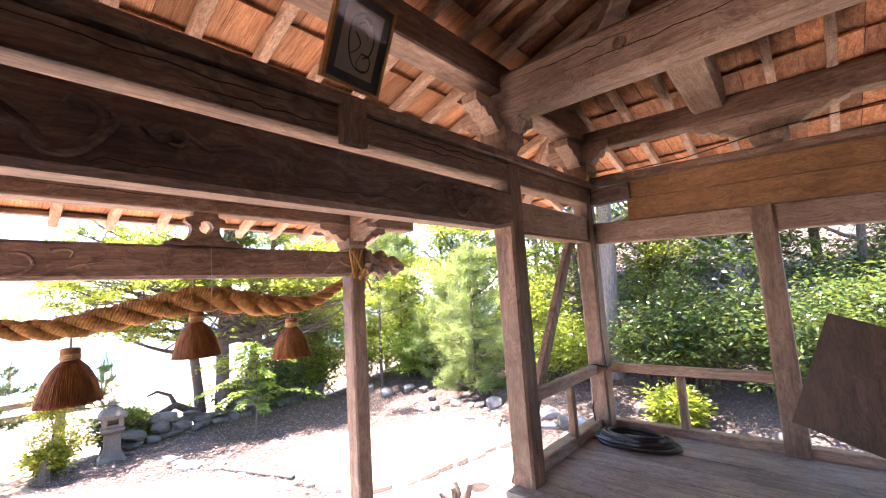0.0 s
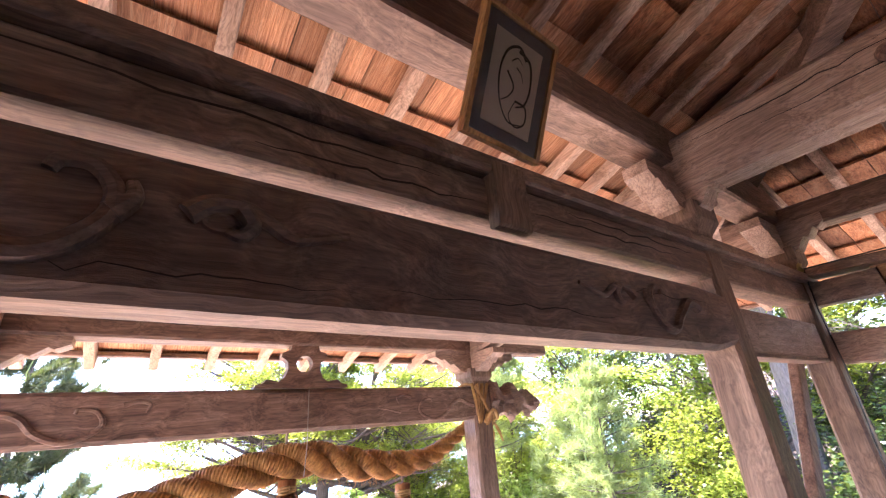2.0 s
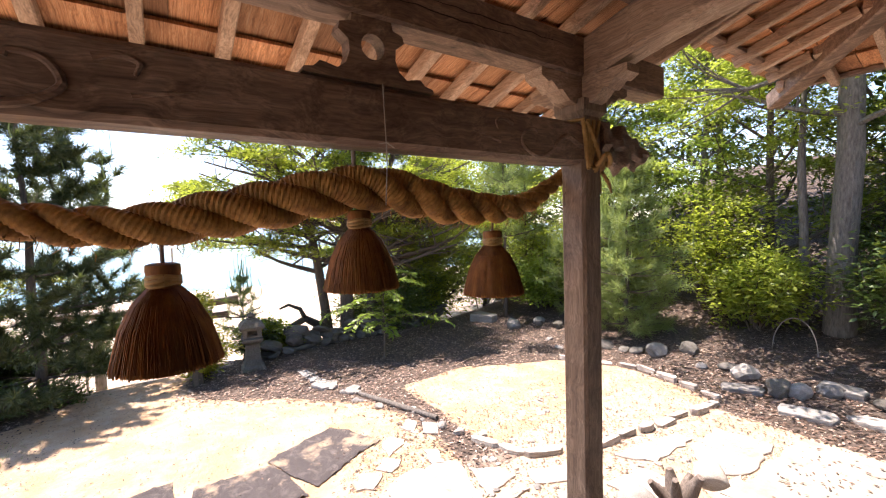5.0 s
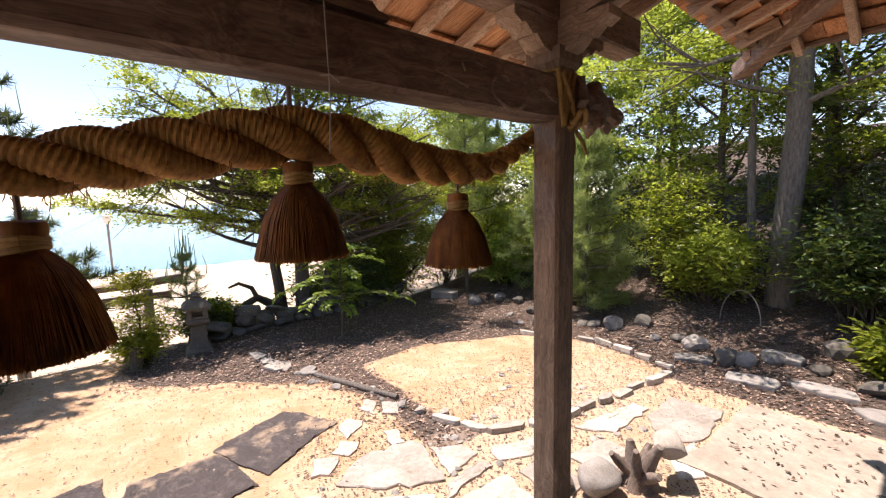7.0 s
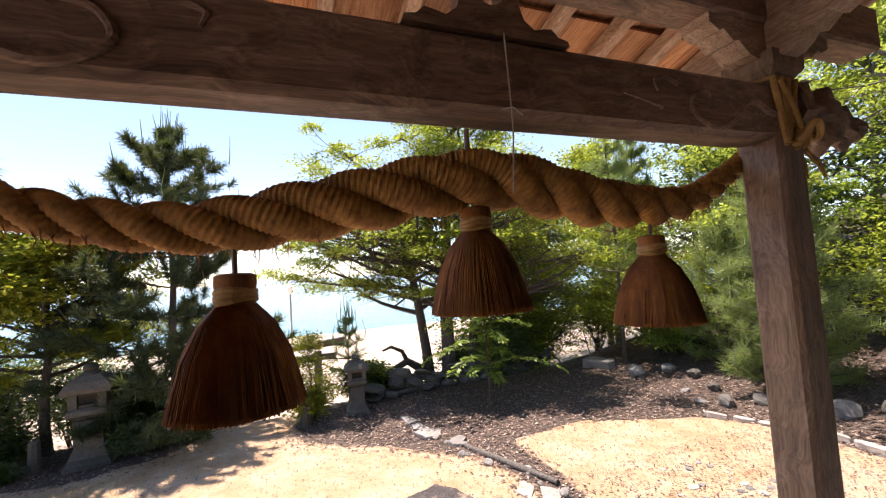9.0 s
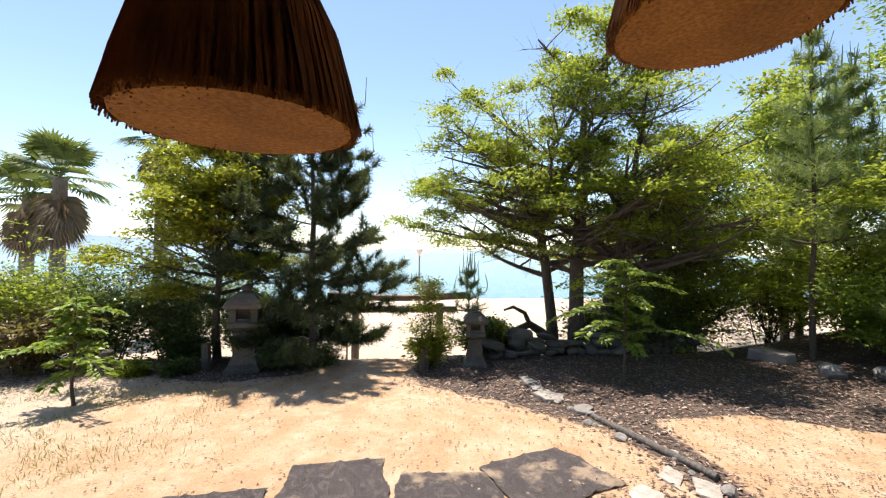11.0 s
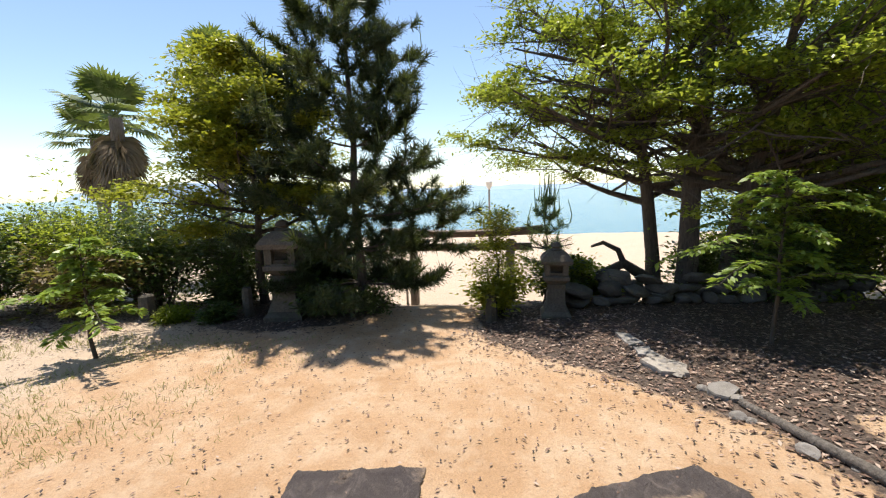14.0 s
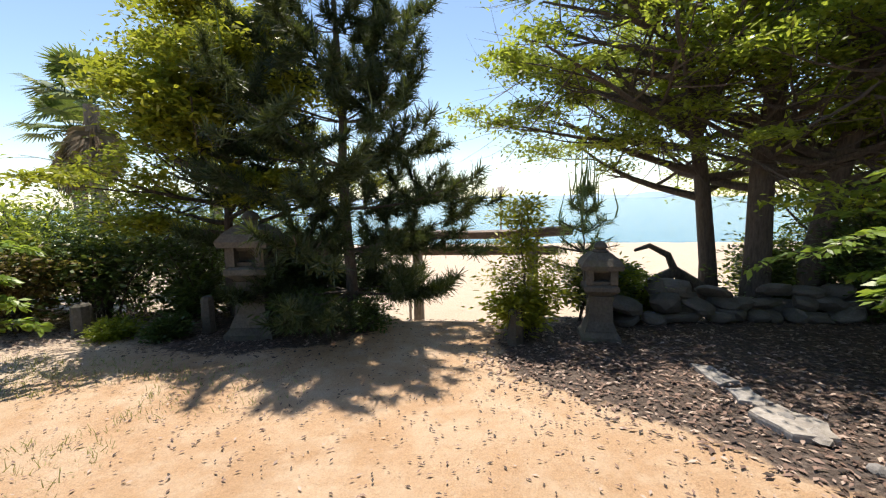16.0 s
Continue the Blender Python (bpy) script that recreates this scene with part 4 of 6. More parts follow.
simple_tree("evergreen_tree", "yellow-green rounded evergreen tree behind the stone lantern", -10.1, -2.9, 3.3, 1.6, M_LEAF_YELLOW, 5, 30, 0.075, 0.34, leaf=0.08, up=0.12, pads=(0.4, 330, 0.36))

big = [
    ([(0, 0, -0.1), (0.02, 0.0, 0.8), (-0.05, 0.03, 1.9), (0.05, 0.1, 3.2), (0.1, 0.1, 4.6), (0.1, 0.15, 5.9)], [0.2, 0.155, 0.14, 0.115, 0.075, 0.03]),
    ([(-0.5, -0.3, -0.1), (-0.5, -0.35, 0.7), (-0.45, -0.5, 1.8), (-0.3, -0.75, 3.0), (-0.2, -1.0, 4.2)], [0.15, 0.115, 0.1, 0.075, 0.03]),
    ([(0.1, 0.55, -0.1), (0.08, 0.62, 0.9), (0.15, 0.8, 2.0), (0.25, 1.05, 3.3), (0.3, 1.2, 4.6)], [0.17, 0.13, 0.11, 0.08, 0.03]),
    ([(-0.4, -0.35, 0.2), (-0.2, -0.65, 0.42), (-0.1, -0.95, 0.62), (-0.05, -1.25, 0.5), (0.0, -1.5, 0.3), (0.05, -1.8, 0.38)], [0.11, 0.095, 0.08, 0.07, 0.055, 0.03]),
    ([(-0.1, -0.95, 0.62), (-0.1, -1.05, 0.85), (-0.08, -1.3, 0.98), (-0.05, -1.5, 0.92)], [0.055, 0.045, 0.035, 0.02]),
]
g_big = random.Random(8)
limbs = []
for k in range(46):
    tr = big[(0, 1, 2)[k % 3]]
    i = g_big.uniform(1.6, len(tr[0]) - 1.01)
    a, b = Vector(tr[0][int(i)]), Vector(tr[0][int(i) + 1])
    q = a.lerp(b, i - int(i))
    ang = k * 2.4
    limbs.append((tuple(q), (math.cos(ang), 1.25 * math.sin(ang), 0.1 + 0.1 * q.z), g_big.uniform(1.6, 2.8) * (1.2 - 0.11 * q.z) * (1.1 if math.cos(ang) > 0.3 else 1.0), 0.06))
limbs += [((0, -0.7, 2.2), (0.35, -1, 0.15), 2.4, 0.05), ((0, -0.8, 3.2), (0.3, -1, 0.2), 2.3, 0.05), ((0.2, 0.8, 2.1), (0.8, 1, 0.1), 2.4, 0.05), ((0.35, -1.5, 0.45), (0.2, -1, 0.1), 0.6, 0.02)]
limbs += [((0.1, 0.12 + 0.1 * k, 4.3 + 0.22 * k), (0.9 * math.cos(2.4 * k), 0.9 * math.sin(2.4 * k), 0.75), 1.5, 0.04) for k in range(7)]
limbs += [((0.1, -0.85, 2.5 + 0.28 * k), (0.5 * math.cos(1.9 * k), -1, 0.12 + 0.07 * k), 2.5 - 0.12 * k, 0.05) for k in range(7)]
limbs += [((0.25, 0.7, 2.7 + 0.22 * k), (1.0, -0.5 + 0.4 * k, 0.28), 2.4, 0.05) for k in range(4)]
limbs += [((0.25, 0.95, 3.0 + 0.3 * k), (0.4 * math.cos(1.9 * k), 1, 0.2 + 0.08 * k), 2.2 - 0.12 * k, 0.05) for k in range(3)]
broad_tree("camphor_tree", "large spreading broadleaf tree with several dark trunks", (-10.85, 3.9, float(height(-10.85, 3.9))), big, limbs, M_LEAF, 8, leaf=0.08, kids=(5, 5), levels=2, hollow=0.5, pads=(0.33, 300, 0.4))

# ---- forest beside the hall ----
frand = random.Random(21)
FOREST = [(-11.6, 9.6, 5.6, 0), (-9.6, 10.6, 6.8, 1), (-7.9, 9.9, 6.6, 0), (-6.2, 11.0, 7.4, 1), (-4.6, 10.2, 7.0, 0), (-2.9, 10.8, 7.4, 2), (-1.2, 10.0, 7.0, 3), (0.6, 10.6, 7.2, 3), (2.6, 10.0, 7.0, 3), (-13.4, 8.0, 4.6, 1), (4.6, 9.4, 6.5, 2), (-11.9, 6.4, 3.8, 0), (-12.6, 7.6, 4.8, 2)]
# index 3: shade in the wood is put into a darker leaf colour
mats = (M_LEAF_WOOD, M_LEAF_BRIGHT, M_LEAF, M_LEAF_DARK)
for k, (x, y, h, m) in enumerate(FOREST):
    simple_tree("forest_tree", "tall evergreen tree in the wood beside the hall", x, y, h, 2.0, mats[m], 40 + k, 20, 0.09, 0.12, leaf=0.1, pads=(0.42, 165, 0.55), bark_mat=M_BARK_PALE if k % 3 == 0 else M_BARK, lean=(frand.uniform(-0.4, 0.4), frand.uniform(-0.4, 0.2)))
for k, (x, y, h) in enumerate([(-10.5, 13.5, 8), (-7.0, 14.0, 9), (-3.5, 14.0, 9), (0.0, 13.5, 9), (3.5, 13.5, 8.5), (-14.5, 12.0, 6)]):
    simple_tree("forest_tree", "tall dark evergreen tree deeper in the wood", x, y, h, 2.6, M_LEAF_DARK, 60 + k, 16, 0.12, 0.06, leaf=0.2, pads=(0.6, 80, 0.9))
broad_tree("trunk_tree", "tall pale-barked tree with a thick straight trunk", (-3.25, 8.6, float(height(-3.25, 8.6))),
           [([(0, 0, -0.1), (0.0, 0.05, 1.2), (0.08, 0.0, 2.6), (0.05, 0.1, 4.2), (0, 0.1, 6.4)], [0.2, 0.165, 0.155, 0.14, 0.06]), ([(-0.45, 0.1, -0.1), (-0.45, 0.1, 1.3), (-0.52, 0.15, 2.6), (-0.5, 0.2, 4.0)], [0.07, 0.06, 0.055, 0.03])],
           [((0.05, 0, 3.2), (-0.9, -0.6, 0.25), 1.9, 0.05), ((0.05, 0, 3.0), (0.9, -0.5, 0.2), 1.9, 0.05), ((0.05, 0, 3.9), (-0.4, -1, 0.3), 1.8, 0.05), ((0.05, 0.1, 4.4), (0.6, -0.8, 0.5), 1.8, 0.05), ((0, 0.1, 5.0), (-0.8, 0.3, 0.5), 1.8, 0.04), ((-0.5, 0.2, 3.4), (-1, -0.2, 0.4), 1.3, 0.03), ((0, 0.1, 5.6), (0.4, -0.2, 1), 1.5, 0.04),
            ((0.05, 0, 3.9), (-0.7, -1, 0.05), 3.0, 0.05), ((0, 0.1, 4.6), (-1, -0.6, 0.1), 3.2, 0.05), ((0.05, 0, 4.2), (-0.2, -1, 0.05), 2.9, 0.05), ((0, 0.1, 4.9), (0.5, -1, 0.1), 2.7, 0.05)],
           M_LEAF_WOOD, 31, leaf=0.085, bark_mat=M_BARK_GREY, kids=(4, 4), pads=(0.5, 230, 0.45))

BUSHES = [
    (-7.8, 11.9, 3.0, 2.2, 3), (-3.2, 11.8, 3.0, 2.2, 3), (0.8, 11.8, 3.0, 2.2, 3), (-11.4, 11.0, 3.0, 1.8, 3),
    (-11.4, 6.6, 2.2, 1.5, 2), (-10.9, 8.2, 2.0, 1.5, 2), (-9.4, 8.7, 2.2, 1.5, 0), (-7.8, 8.6, 2.0, 1.4, 2), (-6.9, 8.9, 1.6, 1.3, 2), (-5.0, 8.8, 2.1, 1.5, 2), (-4.2, 8.3, 1.4, 1.1, 0), (-2.3, 8.3, 1.7, 1.3, 3),
    (-1.6, 8.4, 2.2, 1.5, 3), (-0.5, 8.2, 2.0, 1.5, 3), (0.6, 8.4, 2.3, 1.5, 3), (1.8, 8.0, 2.2, 1.5, 3), (3.0, 8.2, 2.3, 1.6, 3), (-1.85, 7.1, 0.6, 0.5, 2), (-8.6, 7.9, 1.5, 1.0, 1), (-12.6, 5.2, 1.6, 1.3, 2), (-12.4, 6.8, 2.6, 1.4, 2),
]
for k, (x, y, h, w, m) in enumerate(BUSHES):
    bush("bush", ("glossy green shrub in the undergrowth", "fresh bright green shrub in the undergrowth", "glossy mid-green shrub in the undergrowth", "evergreen shrub in the undergrowth, leaves darkened as in shade")[m], x, y, h, w, mats[m], 80 + k, 20, 16, 0.095)
pine("young_pine", "feathery pale young pine beside the sandy plot", -5.9, 7.4, 3.3, 1.7, M_NEEDLE_LIGHT, 14, 11, 30, 0.17, 0.06, 4, True, 0.04, wide=True)
pine("young_pine", "feathery pale young pine beside the sandy plot", -7.1, 8.0, 2.7, 1.7, M_NEEDLE_LIGHT, 15, 9, 28, 0.17, 0.06, 4, True, 0.035, wide=True)
pine("slender_pine", "slender young pine with sparse upright shoots", -9.0, 7.25, 5.6, 1.7, M_NEEDLE_LIGHT, 16, 9, 16, 0.14, 0.35, 3, True, 0.05)
pine("slender_pine", "slender young pine with sparse upright shoots", -9.6, 8.6, 5.0, 1.9, M_NEEDLE_LIGHT, 17, 10, 18, 0.14, 0.25, 4, True, 0.05)

# ---- planting round the court ----
LEFT = [(-9.7, -4.5, 1.5, 1.0, M_LEAF_DARK), (-9.4, -5.5, 1.9, 1.1, M_LEAF), (-8.9, -6.6, 1.8, 1.2, M_LEAF_DARK), (-12.2, -6.5, 2.6, 1.8, M_LEAF_DARK), (-11.8, -8.8, 2.3, 1.6, M_LEAF_DARK), (-12.5, -4.6, 2.6, 1.5, M_LEAF_DARK), (-12.0, -3.3, 2.0, 1.2, M_LEAF_DARK), (-9.9, -6.6, 1.8, 1.2, M_LEAF_DARK), (-9.1, -5.0, 1.15, 0.7, M_LEAF_RED), (-10.5, -3.9, 1.9, 1.0, M_LEAF_DARK), (-10.4, -2.3, 1.3, 0.8, M_LEAF_DARK),
        (-9.9, -3.3, 0.7, 0.6, M_LEAF_DARK), (-10.5, -5.4, 2.0, 1.3, M_LEAF_DARK), (-10.9, -7.4, 2.0, 1.6, M_LEAF_DARK), (-9.0, -8.2, 1.8, 1.5, M_LEAF_DARK), (-8.0, -7.8, 1.3, 1.0, M_LEAF_RED), (-9.55, -0.95, 0.5, 0.4, M_LEAF_DARK), (-9.5, -1.6, 0.6, 0.5, M_LEAF_DARK),
        (-10.6, -1.7, 1.1, 0.7, M_LEAF_DARK), (-11.3, -2.6, 1.7, 1.0, M_LEAF_DARK), (-11.5, -4.5, 2.2, 1.3, M_LEAF_DARK), (-9.4, 0.82, 0.62, 0.28, M_LEAF_YELLOW), (-10.2, 1.75, 0.8, 0.5, M_LEAF_DARK), (-10.6, 2.4, 0.7, 0.5, M_LEAF), (-10.4, 4.9, 1.4, 0.9, M_LEAF_DARK), (-10.9, 5.6, 1.9, 1.2, M_LEAF_DARK), (-11.2, 4.4, 1.2, 0.9, M_LEAF_DARK), (-9.1, -3.0, 0.3, 0.35, M_LEAF_DARK), (-9.0, -3.6, 0.28, 0.35, M_LEAF)]
WORDS = {M_LEAF_DARK: "dark evergreen shrub beside the court", M_LEAF_BRIGHT: "fresh bright green shrub beside the court", M_LEAF: "glossy green shrub beside the court", M_LEAF_RED: "reddish-leaved shrub beside the court", M_LEAF_YELLOW: "yellow-green shrub beside the court"}
for k, (x, y, h, w, m) in enumerate(LEFT):
    bush("shrub", WORDS[m], x, y, h, w, m, 120 + k, 16 if h > 0.8 else 10, 15, 0.085 if h > 0.5 else 0.05)
simple_tree("gate_shrub", "airy yellow-green shrub with thin stems beside the gateway", -9.35, 0.8, 1.3, 0.42, M_LEAF_YELLOW, 150, 9, 0.022, 0.2, 6, 0.055, 0.07, "bush")
pine("pine_seedling", "small pine with upright shoots behind the lantern", -10.0, 1.55, 1.55, 0.7, M_NEEDLE_LIGHT, 151, 5, 10, 0.09, 0.4, 2, True, 0.02)


def sapling(x, y, h, seed, reach, count=9, low=0.3):
    """A young tree with long drooping sprays of pointed leaves in pairs."""
    g = random.Random(seed)
    z = float(height(x, y))
    ob = thing("maple_sapling", "young sapling with fresh bright green leaf sprays", "sapling", (x, y, z))
    pts = [(g.gauss(0, 0.012), g.gauss(0, 0.012), h * 0.9 * u - (0.04 if u == 0 else 0)) for u in np.linspace(0, 1, 7)]
    part("trunk", Buf().tube(pts, [0.022 * (1 - 0.8 * u) for u in np.linspace(0, 1, 7)], 7), M_BARK, ob, smooth=True)
    bb, c, dirs = Buf(), [], []
    for k in range(count * 2):
        f = low + (1 - low) * (k / (count * 2))
        a = k * 2.4 + g.uniform(-0.3, 0.3)
        L = reach * (1.1 - 0.85 * f) * g.choice((0.5, 0.7, 0.9, 1.5))
        p = Vector((0, 0, h * 0.9 * f))
        d = Vector((math.cos(a), math.sin(a), 0.55))
        path = [p.copy()]
        for i in range(6):
            d = (d + Vector((g.gauss(0, 0.1), g.gauss(0, 0.1), -0.17))).normalized()
            p = p + d * L / 6
            path.append(p.copy())
            side = d.cross(Vector((0, 0, 1))).normalized()
            for j in range(20):
                q = p - d * g.uniform(0, L / 6)
                s = side * (1 if j % 2 else -1)
                c.append(tuple(q + s * g.uniform(0, 0.05) + Vector((0, 0, g.gauss(0, 0.012)))))
                dirs.append(tuple((d * 0.8 + s * 0.9 + Vector((0, 0, -0.15))).normalized()))
        bb.tube(path, [0.007 * (1 - 0.13 * i) for i in range(7)], 4, caps=False)
    part("branchwork", bb, M_BARK, ob)
    part("crown", leaf_cloud("crown", c, 0.09, M_LEAF_BRIGHT, seed, 0.3, 0.4, axis=dirs), None, ob)
    return ob


sapling(-7.6, -3.38, 1.4, 5, 0.8)
sapling(-8.3, 3.6, 1.95, 6, 1.15, 12, 0.3)


# ---- palms on the shore ----
def palm(x, y, crown_z, size, seed):
    g = random.Random(seed)
    z = float(height(x, y))
    ob = thing("fan_palm", "fan palm with a skirt of dead fronds", "palm tree", (x, y, z))
    H = crown_z - z
    part("trunk", Buf().tube([(0, 0, -0.1), (0.03, 0, H * 0.5), (0, 0.02, H)], [0.2, 0.16, 0.15], 10), M_BARK_PALE, ob, smooth=True)

    def frond(buf, az, el, length, fan, drop=0.0):
        d = Vector((math.cos(az) * math.cos(el), math.sin(az) * math.cos(el), math.sin(el)))
        side = d.cross(Vector((0, 0, 1)))
        side = side.normalized() if side.length > 0.05 else Vector((1, 0, 0))
        root = Vector((0, 0, H - drop))
        hub = root + d * length * 0.5
        hub.z -= 0.06 * length
        buf.tube([tuple(root), tuple((root + hub) / 2 + Vector((0, 0, 0.03))), tuple(hub)], [0.014, 0.011, 0.008], 4)
        for k in range(22):
            a = -1.5 + 3.0 * k / 21
            e = (d * math.cos(a) + side * math.sin(a)).normalized()
            n = e.cross(d.cross(side)).normalized()
            L = fan * (0.75 + 0.25 * math.cos(a)) * g.uniform(0.85, 1.1)
            m = hub + e * L * 0.6
            t = hub + e * L + Vector((0, 0, -0.22 * L))
            buf.add([hub, m + n * 0.022 * size, t, m - n * 0.022 * size], [(0, 1, 2, 3)])

    green = Buf()
    for k in range(26):
        frond(green, k * 2.4 + g.uniform(-0.2, 0.2), g.uniform(-0.45, 1.3), size * g.uniform(0.75, 1.1), size * 0.5)
    tagged(part("crown", green, M_PALM, ob))
    dead = Buf()
    for k in range(40):
        frond(dead, k * 2.4 + g.uniform(-0.3, 0.3), g.uniform(-1.5, -1.05), size * g.uniform(0.5, 0.9), size * 0.5, g.uniform(0.0, 0.45))
    part("dead_skirt", dead, M_PALM_DEAD, ob, "hanging tan dead fronds")
    return ob


palm(-13.6, -8.4, 3.55, 1.45, 1)
palm(-14.6, -10.0, 3.2, 1.35, 2)
palm(-16.6, -7.7, 5.5, 1.5, 3)


# ---- stones ----
def rock_mesh(seed, flat=1.0, mat=None, rough=0.22, sub=2):
    g = random.Random(seed)
    bm = bmesh.new()
    bmesh.ops.create_icosphere(bm, subdivisions=sub, radius=0.5)
    off = Vector((g.uniform(0, 50), g.uniform(0, 50), g.uniform(0, 50)))
    planes = [(Vector((g.gauss(0, 1), g.gauss(0, 1), g.gauss(0, 1))).normalized(), g.uniform(0.3, 0.42)) for _ in range(7)]
    for v in bm.verts:
        for n, d in planes:
            over = v.co.dot(n) - d
            if over > 0:
                v.co -= n * over * 0.85
        v.co *= 1 + rough * noise.noise(v.co * 2.2 + off)
        v.co.z *= flat
    me = bpy.data.meshes.new("stone")
    bm.to_mesh(me)
    bm.free()
    me.materials.append(mat or M_STONE)
    return me


ROCKS = [rock_mesh(k) for k in range(8)]
PALE_ROCKS = [rock_mesh(20 + k, mat=M_PALE) for k in range(6)]
WALL_ROCKS = [rock_mesh(40 + k, mat=M_WALLSTONE) for k in range(8)]
srand = random.Random(77)


def lay(name, mesh, x, y, sx, sy, sz, turn, parent=None, sink=0.35, z=None, label="", category="", group="", tip=0.0):
    ob = new(name, mesh)
    zz = (float(height(x, y)) if z is None else z) + sz * (0.5 - sink)
    ob.matrix_world = pose(x, y, zz, srand.uniform(-tip, tip), srand.uniform(-tip, tip), turn) @ Matrix.Diagonal((sx, sy, sz, 1))
    if parent:
        ob.parent = parent
    return tagged(ob, label, category, group)


# dry-stone wall under the large tree
wall = thing("dry_stone_wall", "low mossy dry-stacked stone wall under the trees", "stone wall")
for course in range(3):
    u = 0.0
    while u < 1.0:
        w = srand.choice((0.18, 0.26, 0.36, 0.5))
        x, y = -9.85 - 0.75 * u, 1.95 + 4.6 * u
        tall = srand.uniform(0.15, 0.27)
        if not (course == 2 and srand.random() < 0.4):
            lay("stone", WALL_ROCKS[srand.randrange(8)], x + srand.uniform(-0.06, 0.06) - 0.05 * course, y, srand.uniform(0.3, 0.42), w * 1.16, tall, 8 + srand.uniform(-20, 20), wall, 0.1, float(height(x, y)) + 0.14 * course, tip=14)
        u += w / 4.66
for k in range(9):
    x, y = -10.5 - srand.uniform(0, 0.6), 2.2 + 0.45 * k
    lay("boulder", WALL_ROCKS[k % 8], x, y, srand.uniform(0.35, 0.6), srand.uniform(0.4, 0.7), srand.uniform(0.35, 0.6), srand.uniform(0, 180), None, 0.2, None, "weathered grey boulder behind the dry wall", "boulder", "boulders behind the wall", 10)

# bank of stones below the wood
for k in range(30):
    x = -8.6 + 0.3 * k + srand.uniform(-0.12, 0.12)
    y = 6.75 + 0.35 * math.sin(k * 0.7) + srand.uniform(-0.3, 0.5)
    r = srand.uniform(0.12, 0.36)
    lay("bank_stone", (ROCKS + WALL_ROCKS + WALL_ROCKS)[srand.randrange(24)], x, y, r * 1.3, r, r * srand.uniform(0.6, 1.0), srand.uniform(0, 180), None, 0.3, None, "grey angular stone on the leafy bank", "stone", "stones on the bank", 14)

# kerb stones round the sandy plot
def slab_mesh(seed, mat):
    """A flat flagstone with a broken outline and worn edge."""
    g = random.Random(seed)
    n = 8
    outer, inner, low = [], [], []
    for k in range(n):
        a = 2 * math.pi * k / n + g.uniform(-0.15, 0.15)
        r = 0.5 * g.uniform(0.82, 1.1) / max(abs(math.cos(a)), abs(math.sin(a))) ** 0.6
        outer.append((r * math.cos(a), r * math.sin(a), 0.75 + g.uniform(-0.1, 0.1)))
        inner.append((r * 0.965 * math.cos(a), r * 0.965 * math.sin(a), 1.0 + g.uniform(-0.06, 0.06)))
        low.append((r * 1.02 * math.cos(a), r * 1.02 * math.sin(a), -0.6))
    return Buf().loft([low, outer, inner]).mesh("flagstone", mat)


SLABS = [slab_mesh(k, M_PALE) for k in range(6)]
SLABS_GREY = [slab_mesh(30 + k, M_STONE) for k in range(5)]



edge_pts = [(-4.95, 2.9), (-4.3, 3.1), (-4.0, 3.75), (-3.72, 5.7)], [(-6.1, 5.75), (-5.0, 6.15), (-3.7, 5.85)]
for line in edge_pts:
    for (x0, y0), (x1, y1) in zip(line, line[1:]):
        L = math.hypot(x1 - x0, y1 - y0)
        n = max(1, round(L / 0.3))
        for k in range(n):
            f = (k + 0.5) / n
            lay("kerb_stone", SLABS[srand.randrange(5)], x0 + (x1 - x0) * f + srand.uniform(-0.03, 0.03), y0 + (y1 - y0) * f, L / n * srand.uniform(0.75, 1.05), srand.uniform(0.07, 0.15), srand.uniform(0.03, 0.06), math.degrees(math.atan2(y1 - y0, x1 - x0)), None, 0.3, None, "pale kerb stone edging the sandy plot", "kerb stone", "kerb stones of the plot", 5)


def flag(x, y, w, d, turn, pale=True, h=0.022, name="flagstone"):
    ob = new(name, (SLABS if pale else SLABS_GREY)[srand.randrange(5)])
    ob.matrix_world = pose(x, y, float(height(x, y)), 0, 0, turn) @ Matrix.Diagonal((w, d, h, 1))
    return tagged(ob, "worn pale flagstone set in the sandy path" if pale else "grey flagstone lying in leaf litter", "flagstone", "flagstones before the hall")


def cut_flag(*corners, h=0.018, mat=None):
    """A flagstone broken along straight lines between the given corners, its rim nicked and worn."""
    rim = []
    for (x0, y0), (x1, y1) in zip(corners, corners[1:] + corners[:1]):
        n = max(2, round(math.hypot(x1 - x0, y1 - y0) / 0.09))
        for k in range(n):
            f = k / n
            j = 0.008 if k == 0 else 0.024
            rim.append(Vector((x0 + (x1 - x0) * f + srand.uniform(-j, j), y0 + (y1 - y0) * f + srand.uniform(-j, j), 0)))
    mid = sum(rim, Vector()) / len(rim)
    rings = []
    for scale_, z in ((1.0, -0.05), (1.0, h * 0.7), (0.975, h), (0.7, h * 1.06), (0.3, h * 1.1)):
        rings.append([(p - mid) * scale_ + Vector((0, 0, z + (srand.uniform(-0.004, 0.004) if z > 0 else 0))) for p in rim])
    ob = solid("flagstone", Buf().loft(rings), mat or M_PALE, "worn pale flagstone set in the sandy path", "flagstone", "flagstones before the hall")
    ob.location = (mid.x, mid.y, float(height(mid.x, mid.y)))
    return ob


